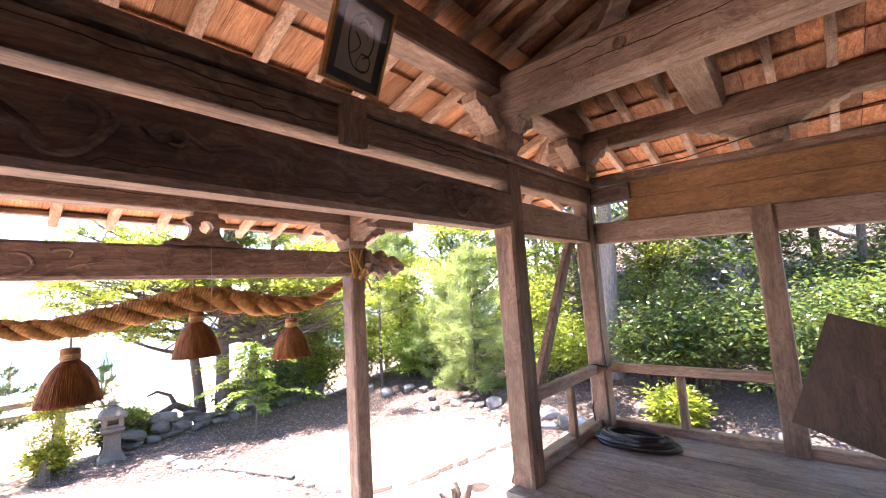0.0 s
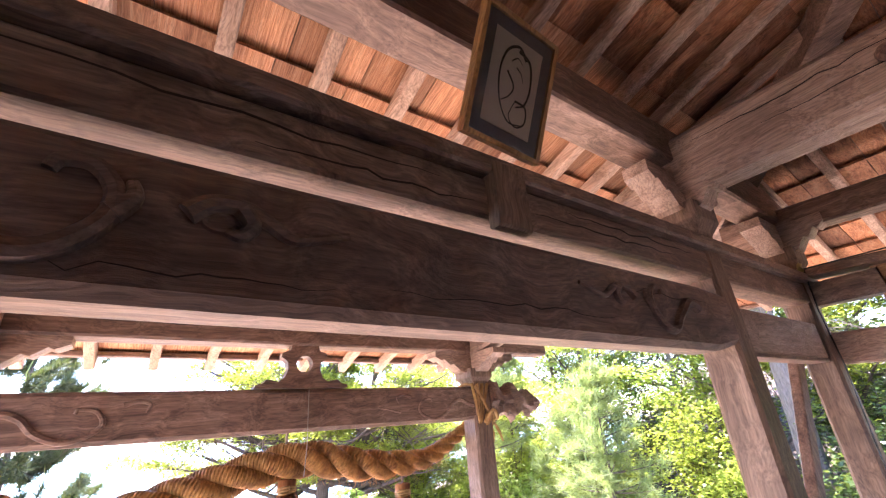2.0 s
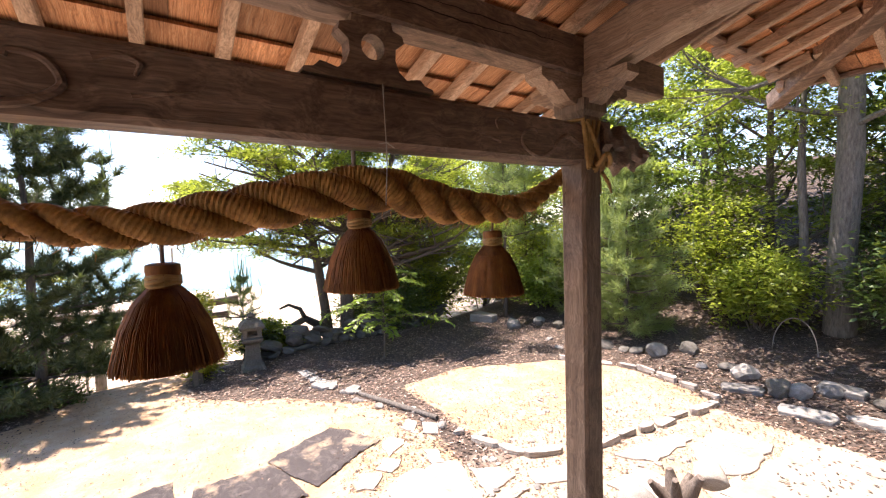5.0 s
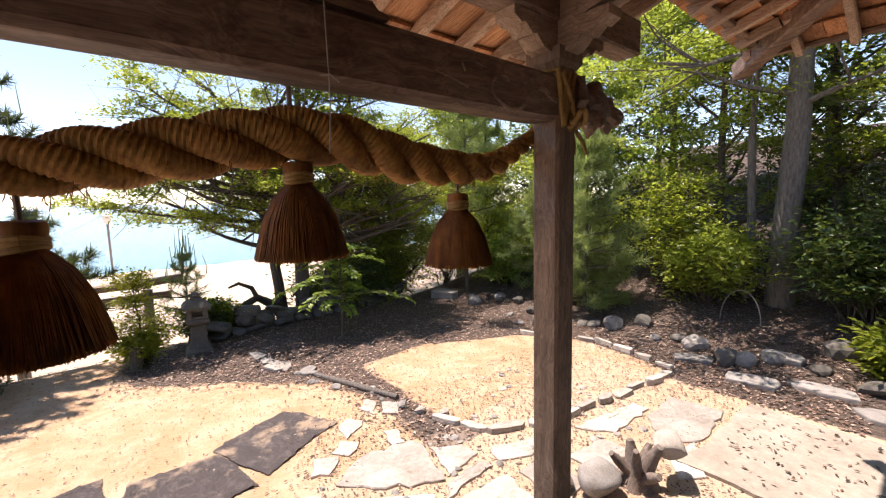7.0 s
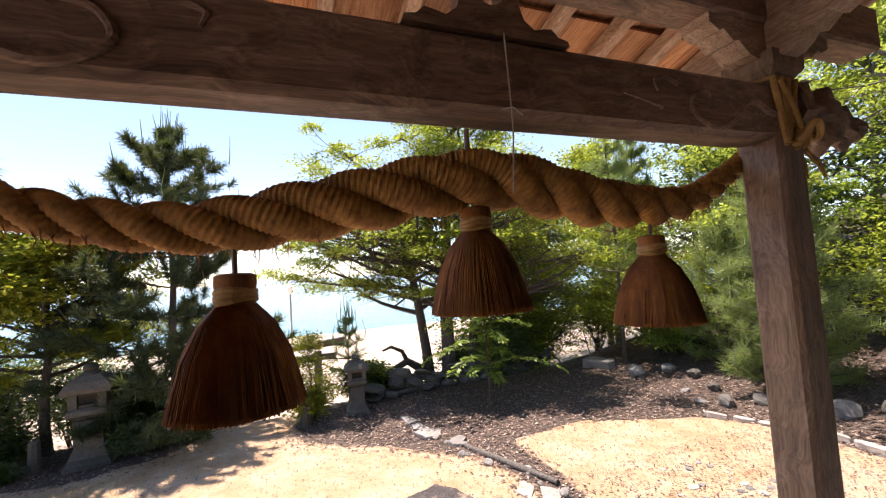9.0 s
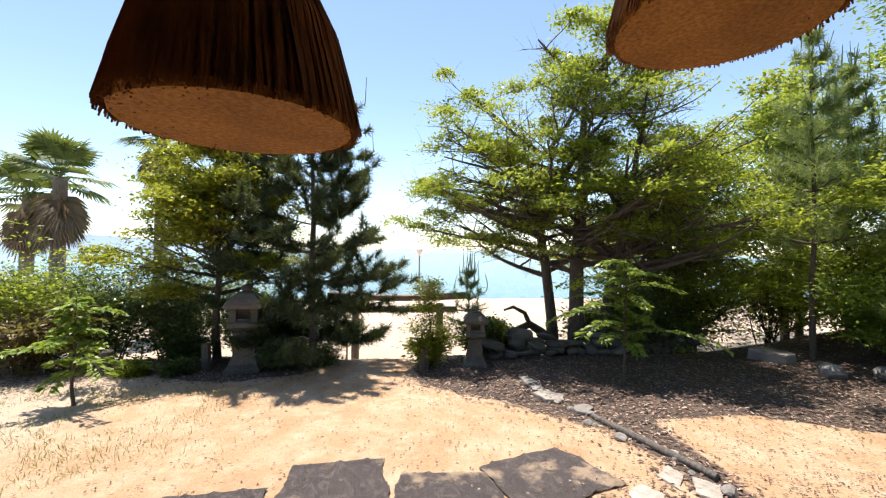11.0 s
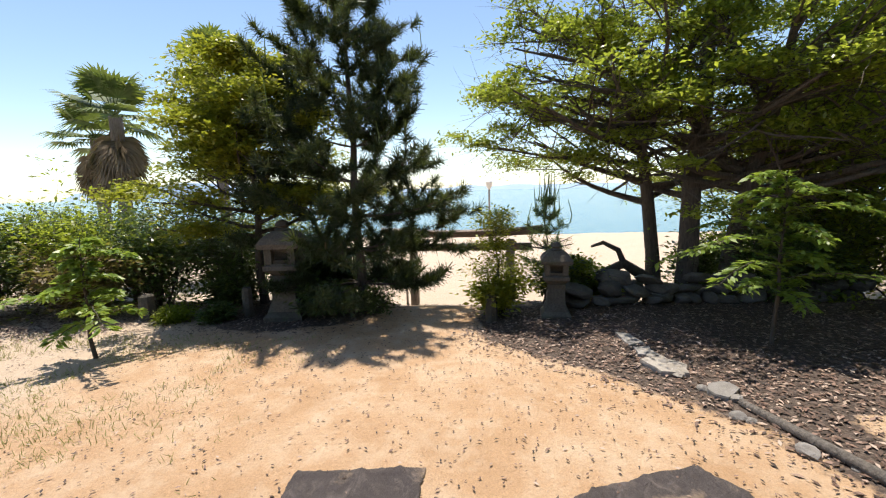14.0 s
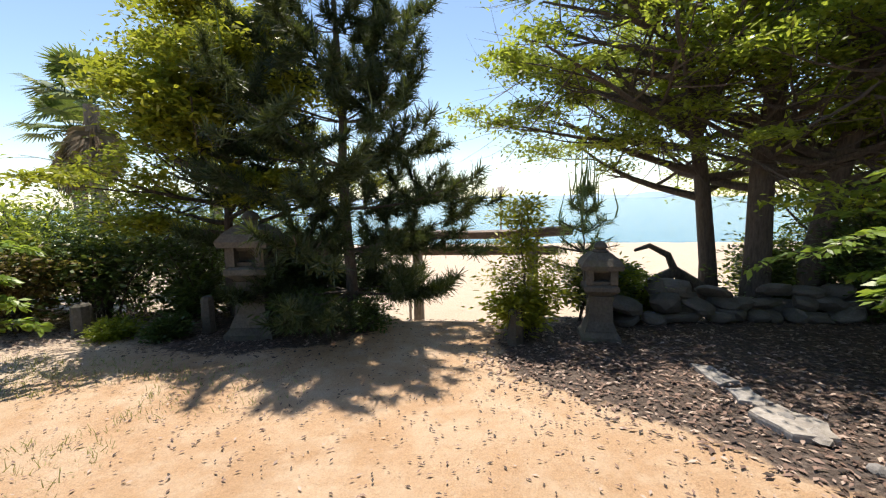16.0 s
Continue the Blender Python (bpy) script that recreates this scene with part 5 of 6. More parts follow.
cut_flag((-4.78, 2.02), (-4.7, 2.46), (-4.52, 2.5), (-4.08, 2.36), (-4.3, 1.95), (-4.58, 1.68))
cut_flag((-4.5, 2.53), (-4.32, 2.77), (-4.14, 2.78), (-4.1, 2.42))
cut_flag((-4.04, 2.4), (-4.07, 2.72), (-3.95, 2.76), (-3.9, 2.2))
cut_flag((-5.03, 1.69), (-4.92, 1.87), (-4.74, 1.7), (-4.8, 1.58))
cut_flag((-5.32, 2.06), (-5.45, 2.23), (-5.3, 2.32), (-5.12, 2.05))
cut_flag((-5.12, 1.98), (-4.98, 2.1), (-4.86, 1.94), (-5.0, 1.84))
cut_flag((-5.57, 2.43), (-5.72, 2.6), (-5.56, 2.64), (-5.36, 2.47))
cut_flag((-5.53, 2.67), (-5.4, 2.8), (-5.2, 2.67), (-5.32, 2.55))
cut_flag((-5.0, 2.37), (-4.95, 2.48), (-4.7, 2.42), (-4.74, 2.3))
cut_flag((-4.13, 2.94), (-3.96, 3.34), (-3.8, 3.2), (-3.96, 2.85))
cut_flag((-3.45, 4.44), (-3.47, 5.04), (-2.98, 5.1), (-2.95, 4.4), (-3.12, 4.1))
cut_flag((-3.82, 3.75), (-3.66, 4.6), (-3.5, 4.6), (-3.52, 3.95))
cut_flag((-3.05, 3.95), (-2.98, 4.3), (-2.75, 3.86), (-2.88, 3.7))
cut_flag((-4.25, 1.85), (-4.0, 2.2), (-3.55, 1.9), (-3.7, 1.45), (-4.1, 1.5))
cut_flag((-3.85, 2.3), (-3.8, 2.75), (-3.35, 2.7), (-3.4, 2.15))
cut_flag((-3.75, 2.85), (-3.7, 3.2), (-3.35, 3.15), (-3.3, 2.8))
cut_flag((-3.5, 1.3), (-3.45, 1.95), (-3.05, 1.95), (-3.05, 1.25))
cut_flag((-3.6, 3.3), (-3.55, 3.75), (-3.3, 3.8), (-3.3, 3.3))
cut_flag((-4.7, 1.25), (-4.55, 1.55), (-4.2, 1.45), (-4.3, 1.15))
# the two long grey slabs among the leaves
cut_flag((-8.55, 2.1), (-8.5, 2.24), (-8.2, 2.3), (-8.15, 2.12), h=0.03, mat=M_STONE)
cut_flag((-8.1, 2.14), (-8.12, 2.3), (-7.88, 2.33), (-7.9, 2.12), h=0.03, mat=M_STONE)
cut_flag((-7.72, 2.08), (-7.82, 2.3), (-7.6, 2.44), (-7.42, 2.38), (-7.46, 2.16), h=0.05)
for k in range(150):
    x, y = srand.uniform(-5.3, -3.0), srand.uniform(1.4, 4.6)
    if x < -4.4 - 0.5 * (y - 2):
        x += 0.6
    r = srand.uniform(0.02, 0.085)
    lay("path_stone", (PALE_ROCKS + ROCKS)[srand.randrange(14)], x, y, r * 1.3, r, r * 0.4, srand.uniform(0, 180), None, 0.35, None, "small broken stone between the flagstones", "stone", "stones along the path edge", 15)
for x, y, w, d, a in [(-7.15, 2.5, 0.2, 0.3, 40), (-3.0, 6.1, 0.55, 0.3, 15), (-2.4, 6.35, 0.6, 0.3, 5), (-3.7, 6.35, 0.5, 0.25, 25), (-2.9, 7.0, 0.5, 0.35, 0), (-1.8, 6.0, 0.7, 0.4, 0), (-1.0, 6.2, 0.6, 0.4, 8), (-0.2, 6.1, 0.6, 0.3, 0), (-1.6, 5.6, 0.6, 0.3, 0)]:
    flag(x, y, w, d, a, False, 0.045)
for k in range(15):
    f = k / 14
    x, y = -7.9 + 3.0 * f + srand.uniform(-0.1, 0.1), 2.2 + 0.75 * f + srand.uniform(-0.12, 0.12)
    r = srand.uniform(0.05, 0.13)
    lay("path_stone", (PALE_ROCKS + ROCKS)[srand.randrange(14)], x, y, r * 1.3, r, r * 0.8, srand.uniform(0, 180), None, 0.3, None, "small broken stone along the path edge", "stone", "stones along the path edge", 15)
log = [(-6.95, 2.52, 0.02), (-6.4, 2.62, 0.035), (-5.9, 2.74, 0.03), (-5.5, 2.86, 0.025)]
solid("fallen_log", Buf().tube([(x, y, float(height(x, y)) + z) for x, y, z in log], [0.028, 0.034, 0.036, 0.03], 9), M_BARK_GREY, "thin weathered log lying along the path edge", "log", smooth=True)
rim = []
corners = [(-2.95, 3.9), (2.3, 3.8), (2.3, 5.35), (-2.85, 5.4)]
for (x0, y0), (x1, y1) in zip(corners, corners[1:] + corners[:1]):
    n = int(math.hypot(x1 - x0, y1 - y0) / 0.16)
    for k in range(n):
        f = k / n
        rim.append((x0 + (x1 - x0) * f + srand.uniform(-0.035, 0.035), y0 + (y1 - y0) * f + srand.uniform(-0.035, 0.035), 0.0))
solid("pavement", Buf().prism(rim, (0, 0, -0.05), (0, 0, 0.03)), M_CONCRETE, "pale concrete apron beside the hall", "pavement", kind="structure")
flag(-9.35, 6.85, 0.75, 0.42, 15, False, 0.16)


# ---- lanterns ----
def ngon(n, r, z, turn=0.0):
    return [(r * math.cos(turn + 2 * math.pi * k / n), r * math.sin(turn + 2 * math.pi * k / n), z) for k in range(n)]


def lantern(x, y, s, turn, label):
    ob = thing("stone_lantern", label, "stone lantern", (x, y, float(height(x, y)) - 0.02))
    q = math.pi / 4
    part("base", Buf().loft([ngon(4, 0.27 * s, 0, q), ngon(4, 0.27 * s, 0.07 * s, q), ngon(4, 0.21 * s, 0.12 * s, q)]), M_LANTERN, ob)
    part("shaft", Buf().loft([ngon(4, 0.22 * s, 0.12 * s, q), ngon(4, 0.17 * s, 0.22 * s, q), ngon(4, 0.155 * s, 0.42 * s, q), ngon(4, 0.175 * s, 0.48 * s, q)]), M_LANTERN, ob)
    part("platform", Buf().loft([ngon(4, 0.14 * s, 0.48 * s, q), ngon(4, 0.235 * s, 0.54 * s, q), ngon(4, 0.235 * s, 0.58 * s, q), ngon(4, 0.19 * s, 0.6 * s, q)]), M_LANTERN, ob)
    a, t, z0, z1 = 0.115 * s, 0.035 * s, 0.6 * s, 0.76 * s
    fire = part("firebox", Buf().box(-a, a, -a, a, z0, z0 + 0.035 * s, 0.004), M_LANTERN, ob)
    for sx in (1, -1):
        for sy in (1, -1):
            part("pillar", Buf().box(sx * a - t, sx * a + t, sy * a - t, sy * a + t, z0 + 0.002, z1, 0.006), M_LANTERN, fire)
    part("head_slab", Buf().box(-a * 0.98, a * 0.98, -a * 0.98, a * 0.98, z1 - 0.04 * s, z1 + 0.004, 0.004), M_LANTERN, fire)
    part("mullion", Buf().box(-0.02 * s, 0.02 * s, -a * 0.96, a * 0.96, z0 + 0.03 * s, z1 - 0.03 * s, 0.004), M_LANTERN, fire)
    part("roof", Buf().loft([ngon(4, 0.27 * s, 0.755 * s, q), ngon(4, 0.285 * s, 0.80 * s, q), ngon(4, 0.23 * s, 0.86 * s, q), ngon(4, 0.13 * s, 0.92 * s, q)]), M_LANTERN, ob)
    part("finial", Buf().lathe([(0.075 * s, 0.91 * s), (0.08 * s, 0.935 * s), (0.05 * s, 0.95 * s), (0.07 * s, 0.975 * s), (0.055 * s, 1.01 * s), (0.008 * s, 1.035 * s)], n=12), M_LANTERN, ob, smooth=True)
    ob.rotation_euler.z = radians(turn)
    return ob


lantern(-9.28, -2.1, 1.36, 6, "weathered mossy stone lantern beside the gateway")
lantern(-9.34, 1.57, 0.98, -5, "slim weathered stone lantern beside the gateway")


def marker(x, y, h, w, label):
    z = float(height(x, y))
    b = Buf().loft([ngon(8, w * 0.55, -0.05), ngon(8, w * 0.52, h * 0.5), ngon(8, w * 0.48, h * 0.93), ngon(8, w * 0.36, h)])
    ob = solid("stone_marker", b, M_LANTERN, label, "stone post")
    ob.location = (x, y, z)


marker(-9.1, 0.72, 0.36, 0.15, "short stone post beside the gateway")
marker(-9.05, -4.05, 0.36, 0.2, "short round stone post among shrubs")
marker(-9.35, -2.75, 0.42, 0.14, "short stone post beside the lantern")
lay("boulder", WALL_ROCKS[2], -8.6, -6.3, 0.6, 0.5, 0.75, 20, None, 0.15, None, "grey standing boulder among the shrubs", "boulder")

# ---- gateway on the shore side ----
torii = thing("stone_gateway", "plain weathered gateway of two round posts and a lintel", "torii gate")
TX = -11.6
for y in (-0.71, 1.1):
    part("post", Buf().tube([(TX, y, float(height(TX, y)) - 0.1), (TX, y + (0.02 if y > 0 else -0.0), 0.6)], [0.09, 0.08], 16), M_BARK_PALE, torii, smooth=True)
part("tie_rail", Buf().box(TX - 0.05, TX + 0.05, -1.1, 1.5, 0.40, 0.53, 0.01), M_OLD[1], torii)
part("lintel", Buf().beam((TX, -1.3, 0.72), (TX, 1.7, 0.72), 0.18, 0.13, 0.02, sag=lambda u: (0.05 * (2 * u - 1) ** 2, 0.07 * (2 * u - 1) ** 2), parts=14), M_OLD[1], torii)
post = thing("shore_lamp", "white lamp on a slim post down on the shore", "lamp post", (-27.0, 0.9, float(height(-27.0, 0.9))))
part("pole", Buf().tube([(0, 0, -0.1), (0, 0, 3.2)], 0.05, 10), M_STONE, post, smooth=True)
part("head", Buf().lathe([(0.06, 3.15), (0.16, 3.3), (0.2, 3.55), (0.1, 3.7), (0.01, 3.75)], n=14), plain("lamp_white", (0.75, 0.74, 0.7), 0.4), post, smooth=True)
sign = thing("notice_board", "small framed notice on a short post", "sign", (-12.2, -0.98, float(height(-12.2, -0.98))))
part("post", Buf().box(-0.02, 0.02, -0.02, 0.02, -0.05, 0.9, 0.003), M_STONE, sign)
part("board", Buf().box(0.02, 0.035, -0.1, 0.1, 0.55, 0.95, 0.003), plain("sign_dark", (0.10, 0.10, 0.11), 0.5), sign)

# ---- ground sheets ----
def sheet_material():
    n = Nodes("weed_sheet", 0.75)
    v = n.coords()
    weave = n.noise(n.coords((1, 8, 1)), 60.0, 3)
    dust = n.math("ADD", n.noise(v, 2.2, 8, 0.62), n.math("MULTIPLY", n.math("SUBTRACT", n.object_random(), 0.5), 0.12))
    streak = n.noise(n.coords((2.5, 3.5, 1)), 2.0, 7, 0.7, 1.5)
    col = n.mix(weave, (0.055, 0.044, 0.042), (0.15, 0.122, 0.115))
    col = n.mix(n.ramp(streak, [(0.5, (0, 0, 0)), (0.72, (0.6, 0.6, 0.6))]), col, (0.30, 0.245, 0.22))
    n.colour(n.mix(n.ramp(dust, [(0.57, (0, 0, 0)), (0.62, (0.5, 0.5, 0.5)), (0.66, (0.9, 0.9, 0.9))]), col, (0.52, 0.385, 0.265)))
    n.bump(n.math("ADD", n.math("MULTIPLY", weave, 0.4), n.math("ADD", n.noise(v, 9.0, 4), n.noise(n.coords((1.5, 5, 1)), 3.0, 6, 0.7, 2.0))), 0.9, 0.05)
    return n.mat


M_SHEET = sheet_material()


def sheet(corners, seed, label="dark dusty weed sheet lying on the sand"):
    g = random.Random(seed)
    a, b, c, d = [Vector((*p, 0)) for p in corners]
    n = 30
    grid, faces = [], []
    for i in range(n + 1):
        for j in range(n + 1):
            u, v = i / n, j / n
            p = (a * (1 - u) + b * u) * (1 - v) + (d * (1 - u) + c * u) * v
            edge = min(u, 1 - u, v, 1 - v)
            if edge == 0:
                p += Vector((g.gauss(0, 0.004) + 0.05 * noise.noise(p * 3.5 + Vector((0, seed, 0))), g.gauss(0, 0.004) + 0.05 * noise.noise(p * 3.5 + Vector((0, 0, seed + 9.3))), 0))
            p.z = float(height(p.x, p.y)) + 0.012 + 0.008 * max(0, noise.noise(p * 3 + Vector((seed, 0, 0)))) + 0.014 * max(0, 0.16 - abs(noise.noise(Vector((p.x * 2.2, p.y * 5.0, seed * 3.1))))) / 0.16 + (0.006 if 0 < edge < 0.1 else 0)
            grid.append(p)
    for i in range(n):
        for j in range(n):
            k = i * (n + 1) + j
            faces.append((k, k + n + 1, k + n + 2, k + 1))
    solid("ground_sheet", Buf().add(grid, faces), M_SHEET, label, "ground sheet", "sheets before the hall", smooth=True)


sheet([(-5.82, 1.07), (-6.18, 1.82), (-5.5, 2.12), (-5.1, 1.35)], 1)
sheet([(-5.78, 0.42), (-5.75, 1.12), (-5.02, 1.25), (-5.0, 0.4)], 2)
sheet([(-5.92, -0.43), (-6.02, 0.3), (-5.42, 0.36), (-5.34, -0.42)], 3, "torn weed sheet half buried under sand")
sheet([(-5.53, -1.2), (-5.62, -0.5), (-5.0, -0.42), (-4.9, -1.25)], 4)

# ---- leaf litter and grass ----
lg = np.random.default_rng(9)


def scatter(n, lo, hi, keep):
    x = lg.uniform(lo[0], hi[0], n)
    y = lg.uniform(lo[1], hi[1], n)
    k = lg.random(n) < keep(x, y)
    return x[k], y[k]


def litter(x, y, size, seed):
    g = np.random.default_rng(seed)
    n = len(x)
    c = np.stack([x, y, height(x, y) + 0.006 + g.random(n) * 0.012], 1)
    a = g.uniform(0, 2 * np.pi, n)
    d = np.stack([np.cos(a), np.sin(a), g.normal(0, 0.12, n)], 1)
    s = np.stack([-np.sin(a), np.cos(a), g.normal(0, 0.14, n)], 1)
    L = (size * g.uniform(0.5, 1.3, n))[:, None]
    up = np.array([0, 0, 1.0]) * L * 0.06
    verts = np.stack([c - d * L * 0.5, c + s * L * 0.2 + up, c + d * L * 0.5, c - s * L * 0.2 + up], 1).reshape(-1, 3)
    return quick_mesh("leaf_litter", verts, np.arange(n * 4).reshape(n, 4), M_LITTER)


x, y = scatter(120000, (-10.5, -7.0), (-2.0, 9.5), lambda x, y: soil_amount(x, y))
tagged(new("leaf_litter", litter(x, y, 0.055, 1)), "brown fallen leaves thick on dark soil", "leaf litter", kind="stuff")
x, y = scatter(60000, (-9.6, -5.0), (-2.5, 6.5), lambda x, y: (1 - soil_amount(x, y)) * np.clip(0.12 + 0.25 * smoothstep(0, 3, y) + 0.2 * smoothstep(-6.5, -8.5, x) + 0.75 * (x > -5.6) * (y > 1.5), 0, 1))
tagged(new("scattered_leaves", litter(x, y, 0.031, 2)), "scattered small dry leaves on the sand", "leaf litter", kind="stuff")
x, y = scatter(11000, (-8.4, -6.0), (-4.2, 0.5), lambda x, y: (1 - soil_amount(x, y)) * np.clip(smoothstep(-0.6, -2.5, y), 0, 1) * (np.sin(3 * x + 2 * y) * np.sin(2.3 * y - x) > -0.1))
c = np.stack([x, y, height(x, y)], 1)
tips = np.repeat(c, 5, 0) + lg.normal(size=(len(c) * 5, 3)) * np.array([0.02, 0.02, 0])
dirs = np.tile(np.array([0, 0, 1.0]), (len(tips), 1))
tagged(new("grass", needle_cloud("grass", tips, dirs, 1, 0.06, M_GRASS, 5, 0.003, 0.5)), "thin dry grass tufts on the sand", "grass", kind="stuff")

x, y = scatter(900, (-2.8, 4.0), (0.5, 5.3), lambda x, y: np.full(np.shape(x), 0.5))
me = litter(x, y, 0.045, 4)
me.transform(Matrix.Translation((0, 0, 0.026)))
tagged(new("apron_leaves", me), "dry leaves blown over the concrete apron", "leaf litter", kind="stuff")

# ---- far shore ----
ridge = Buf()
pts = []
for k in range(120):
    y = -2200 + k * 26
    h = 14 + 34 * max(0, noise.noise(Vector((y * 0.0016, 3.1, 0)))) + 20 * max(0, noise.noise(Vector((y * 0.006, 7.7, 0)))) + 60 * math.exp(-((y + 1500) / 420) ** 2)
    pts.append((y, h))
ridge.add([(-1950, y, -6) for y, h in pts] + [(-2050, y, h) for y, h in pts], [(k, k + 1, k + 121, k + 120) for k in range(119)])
solid("far_hills", ridge, M_HILL, "haze-tinted blue hills across the sea", "hills", kind="structure")

# ---- carving and fittings of the hall ----
def vine(face_x, pts, r=0.012, flat=0.6):
    """A raised tendril on a beam's face through (y, z) points, smoothed, tapering to its end."""
    p = [np.array(q) for q in pts]
    line = []
    for i in range(len(p) - 1):
        a, b, c, d = p[max(i - 1, 0)], p[i], p[i + 1], p[min(i + 2, len(p) - 1)]
        for k in range(6):
            f = k / 6
            line.append(0.5 * (2 * b + (c - a) * f + (2 * a - 5 * b + 4 * c - d) * f * f + (3 * b - a - 3 * c + d) * f ** 3))
    line.append(p[-1])
    n = len(line)
    buf = Buf().tube([(face_x, q[0], q[1]) for q in line], [r * (1.15 - 0.7 * i / n) for i in range(n)], 8)
    buf.v = [(face_x + (x - face_x) * flat, y, z) for x, y, z in buf.v]
    return buf


STEM = [(-0.10, 2.775), (-0.04, 2.79), (0.008, 2.755), (0.043, 2.729), (0.081, 2.692), (0.133, 2.697), (0.178, 2.741), (0.185, 2.787), (0.158, 2.823), (0.123, 2.822), (0.113, 2.804)]
LEAF1 = [(0.185, 2.757), (0.205, 2.785), (0.20, 2.81)]
CURL = [(0.27, 2.775), (0.30, 2.80), (0.345, 2.803), (0.385, 2.785), (0.42, 2.765), (0.46, 2.772), (0.52, 2.79)]
CURL2 = [(0.345, 2.80), (0.36, 2.775), (0.345, 2.755), (0.325, 2.76)]
for line, r in ((STEM, 0.017), (LEAF1, 0.013), (CURL, 0.013), (CURL2, 0.013)):
    part("carving", vine(-1.278, line, r * 1.2, 1.1), M_OLD[1], koryo)
    part("carving", vine(-1.278, [(mirror(y) - 0.12, z) for y, z in line], r, 1.1), M_OLD[1], koryo)
part("knot", Buf().tube([(-1.281, 0.315 + 0.022 * math.cos(a), 2.772 + 0.013 * math.sin(a)) for a in np.linspace(0, 2 * math.pi, 17)], 0.006, 6), M_OLD[1], koryo)
PORCH_STEM = [(-0.24, 2.585), (-0.208, 2.593), (-0.143, 2.619), (-0.087, 2.598), (-0.038, 2.547), (0.038, 2.515), (0.109, 2.53), (0.155, 2.569), (0.129, 2.619), (0.075, 2.629), (0.064, 2.613)]
PORCH_CURL = [(0.21, 2.64), (0.26, 2.655), (0.30, 2.64), (0.29, 2.61)]
PORCH_LINE = [(0.28, 2.56), (0.34, 2.575), (0.42, 2.59)]
for line, r in ((PORCH_STEM, 0.016), (PORCH_CURL, 0.011), (PORCH_LINE, 0.008)):
    part("carving", vine(-2.836, line, r, 1.0), M_OLD[1], porch_beam)
    part("carving", vine(-2.836, [(2.0 - (y + 0.24), z) for y, z in line], r * 0.85, 1.0), M_OLD[1], porch_beam)


def side_vine(face_y, pts, r):
    buf = vine(0.0, [(x, z) for x, z in pts], r)
    buf.v = [(y, face_y + x, z) for x, y, z in buf.v]
    return buf


for s in (1, -1):
    fy = MID_Y + s * 1.21 - s * 0.073
    for line in ([(-2.72, 3.06), (-2.66, 3.00), (-2.58, 3.02), (-2.58, 3.09), (-2.66, 3.11), (-2.68, 3.07)], [(-2.56, 3.05), (-2.46, 3.12), (-2.40, 3.17), (-2.34, 3.16)], [(-1.62, 3.16), (-1.72, 3.22), (-1.82, 3.17), (-1.92, 3.20), (-2.02, 3.24)], [(-1.72, 3.20), (-1.70, 3.12), (-1.62, 3.10)]):
        part("carving", side_vine(fy, line, 0.011), M_GREY[0], curved_ties[0 if s > 0 else 1])

# carved beast-head noses on the porch beam's ends
for s, y0 in ((1, 2.15), (-1, -0.405)):
    rings = []
    for i in range(26):
        u = i / 25
        y = y0 + s * 0.47 * u
        zc = 2.60 + 0.015 * math.sin(3 * u) - 0.02 * u
        hh = 0.115 * (1 - 0.55 * u ** 1.6) + 0.018 * math.sin(17 * u)
        ww = 0.07 * (1 - 0.45 * u) + 0.01 * math.sin(13 * u + 1)
        ring = []
        for k in range(22):
            a = 2 * math.pi * k / 22
            v = Vector((math.cos(a), 0, math.sin(a)))
            bump = 1 + 0.42 * noise.noise(Vector((v.x * 2.2, y * 22, v.z * 2.2))) + 0.15 * math.sin(5 * a + 20 * u)
            ring.append((-2.9 + ww * bump * v.x * 1.15, y, zc + hh * bump * v.z))
        rings.append(ring)
    part("beast_head_nose", Buf().loft(rings), M_OLD[1], hall, "dark carved beast-head beam end", smooth=True)

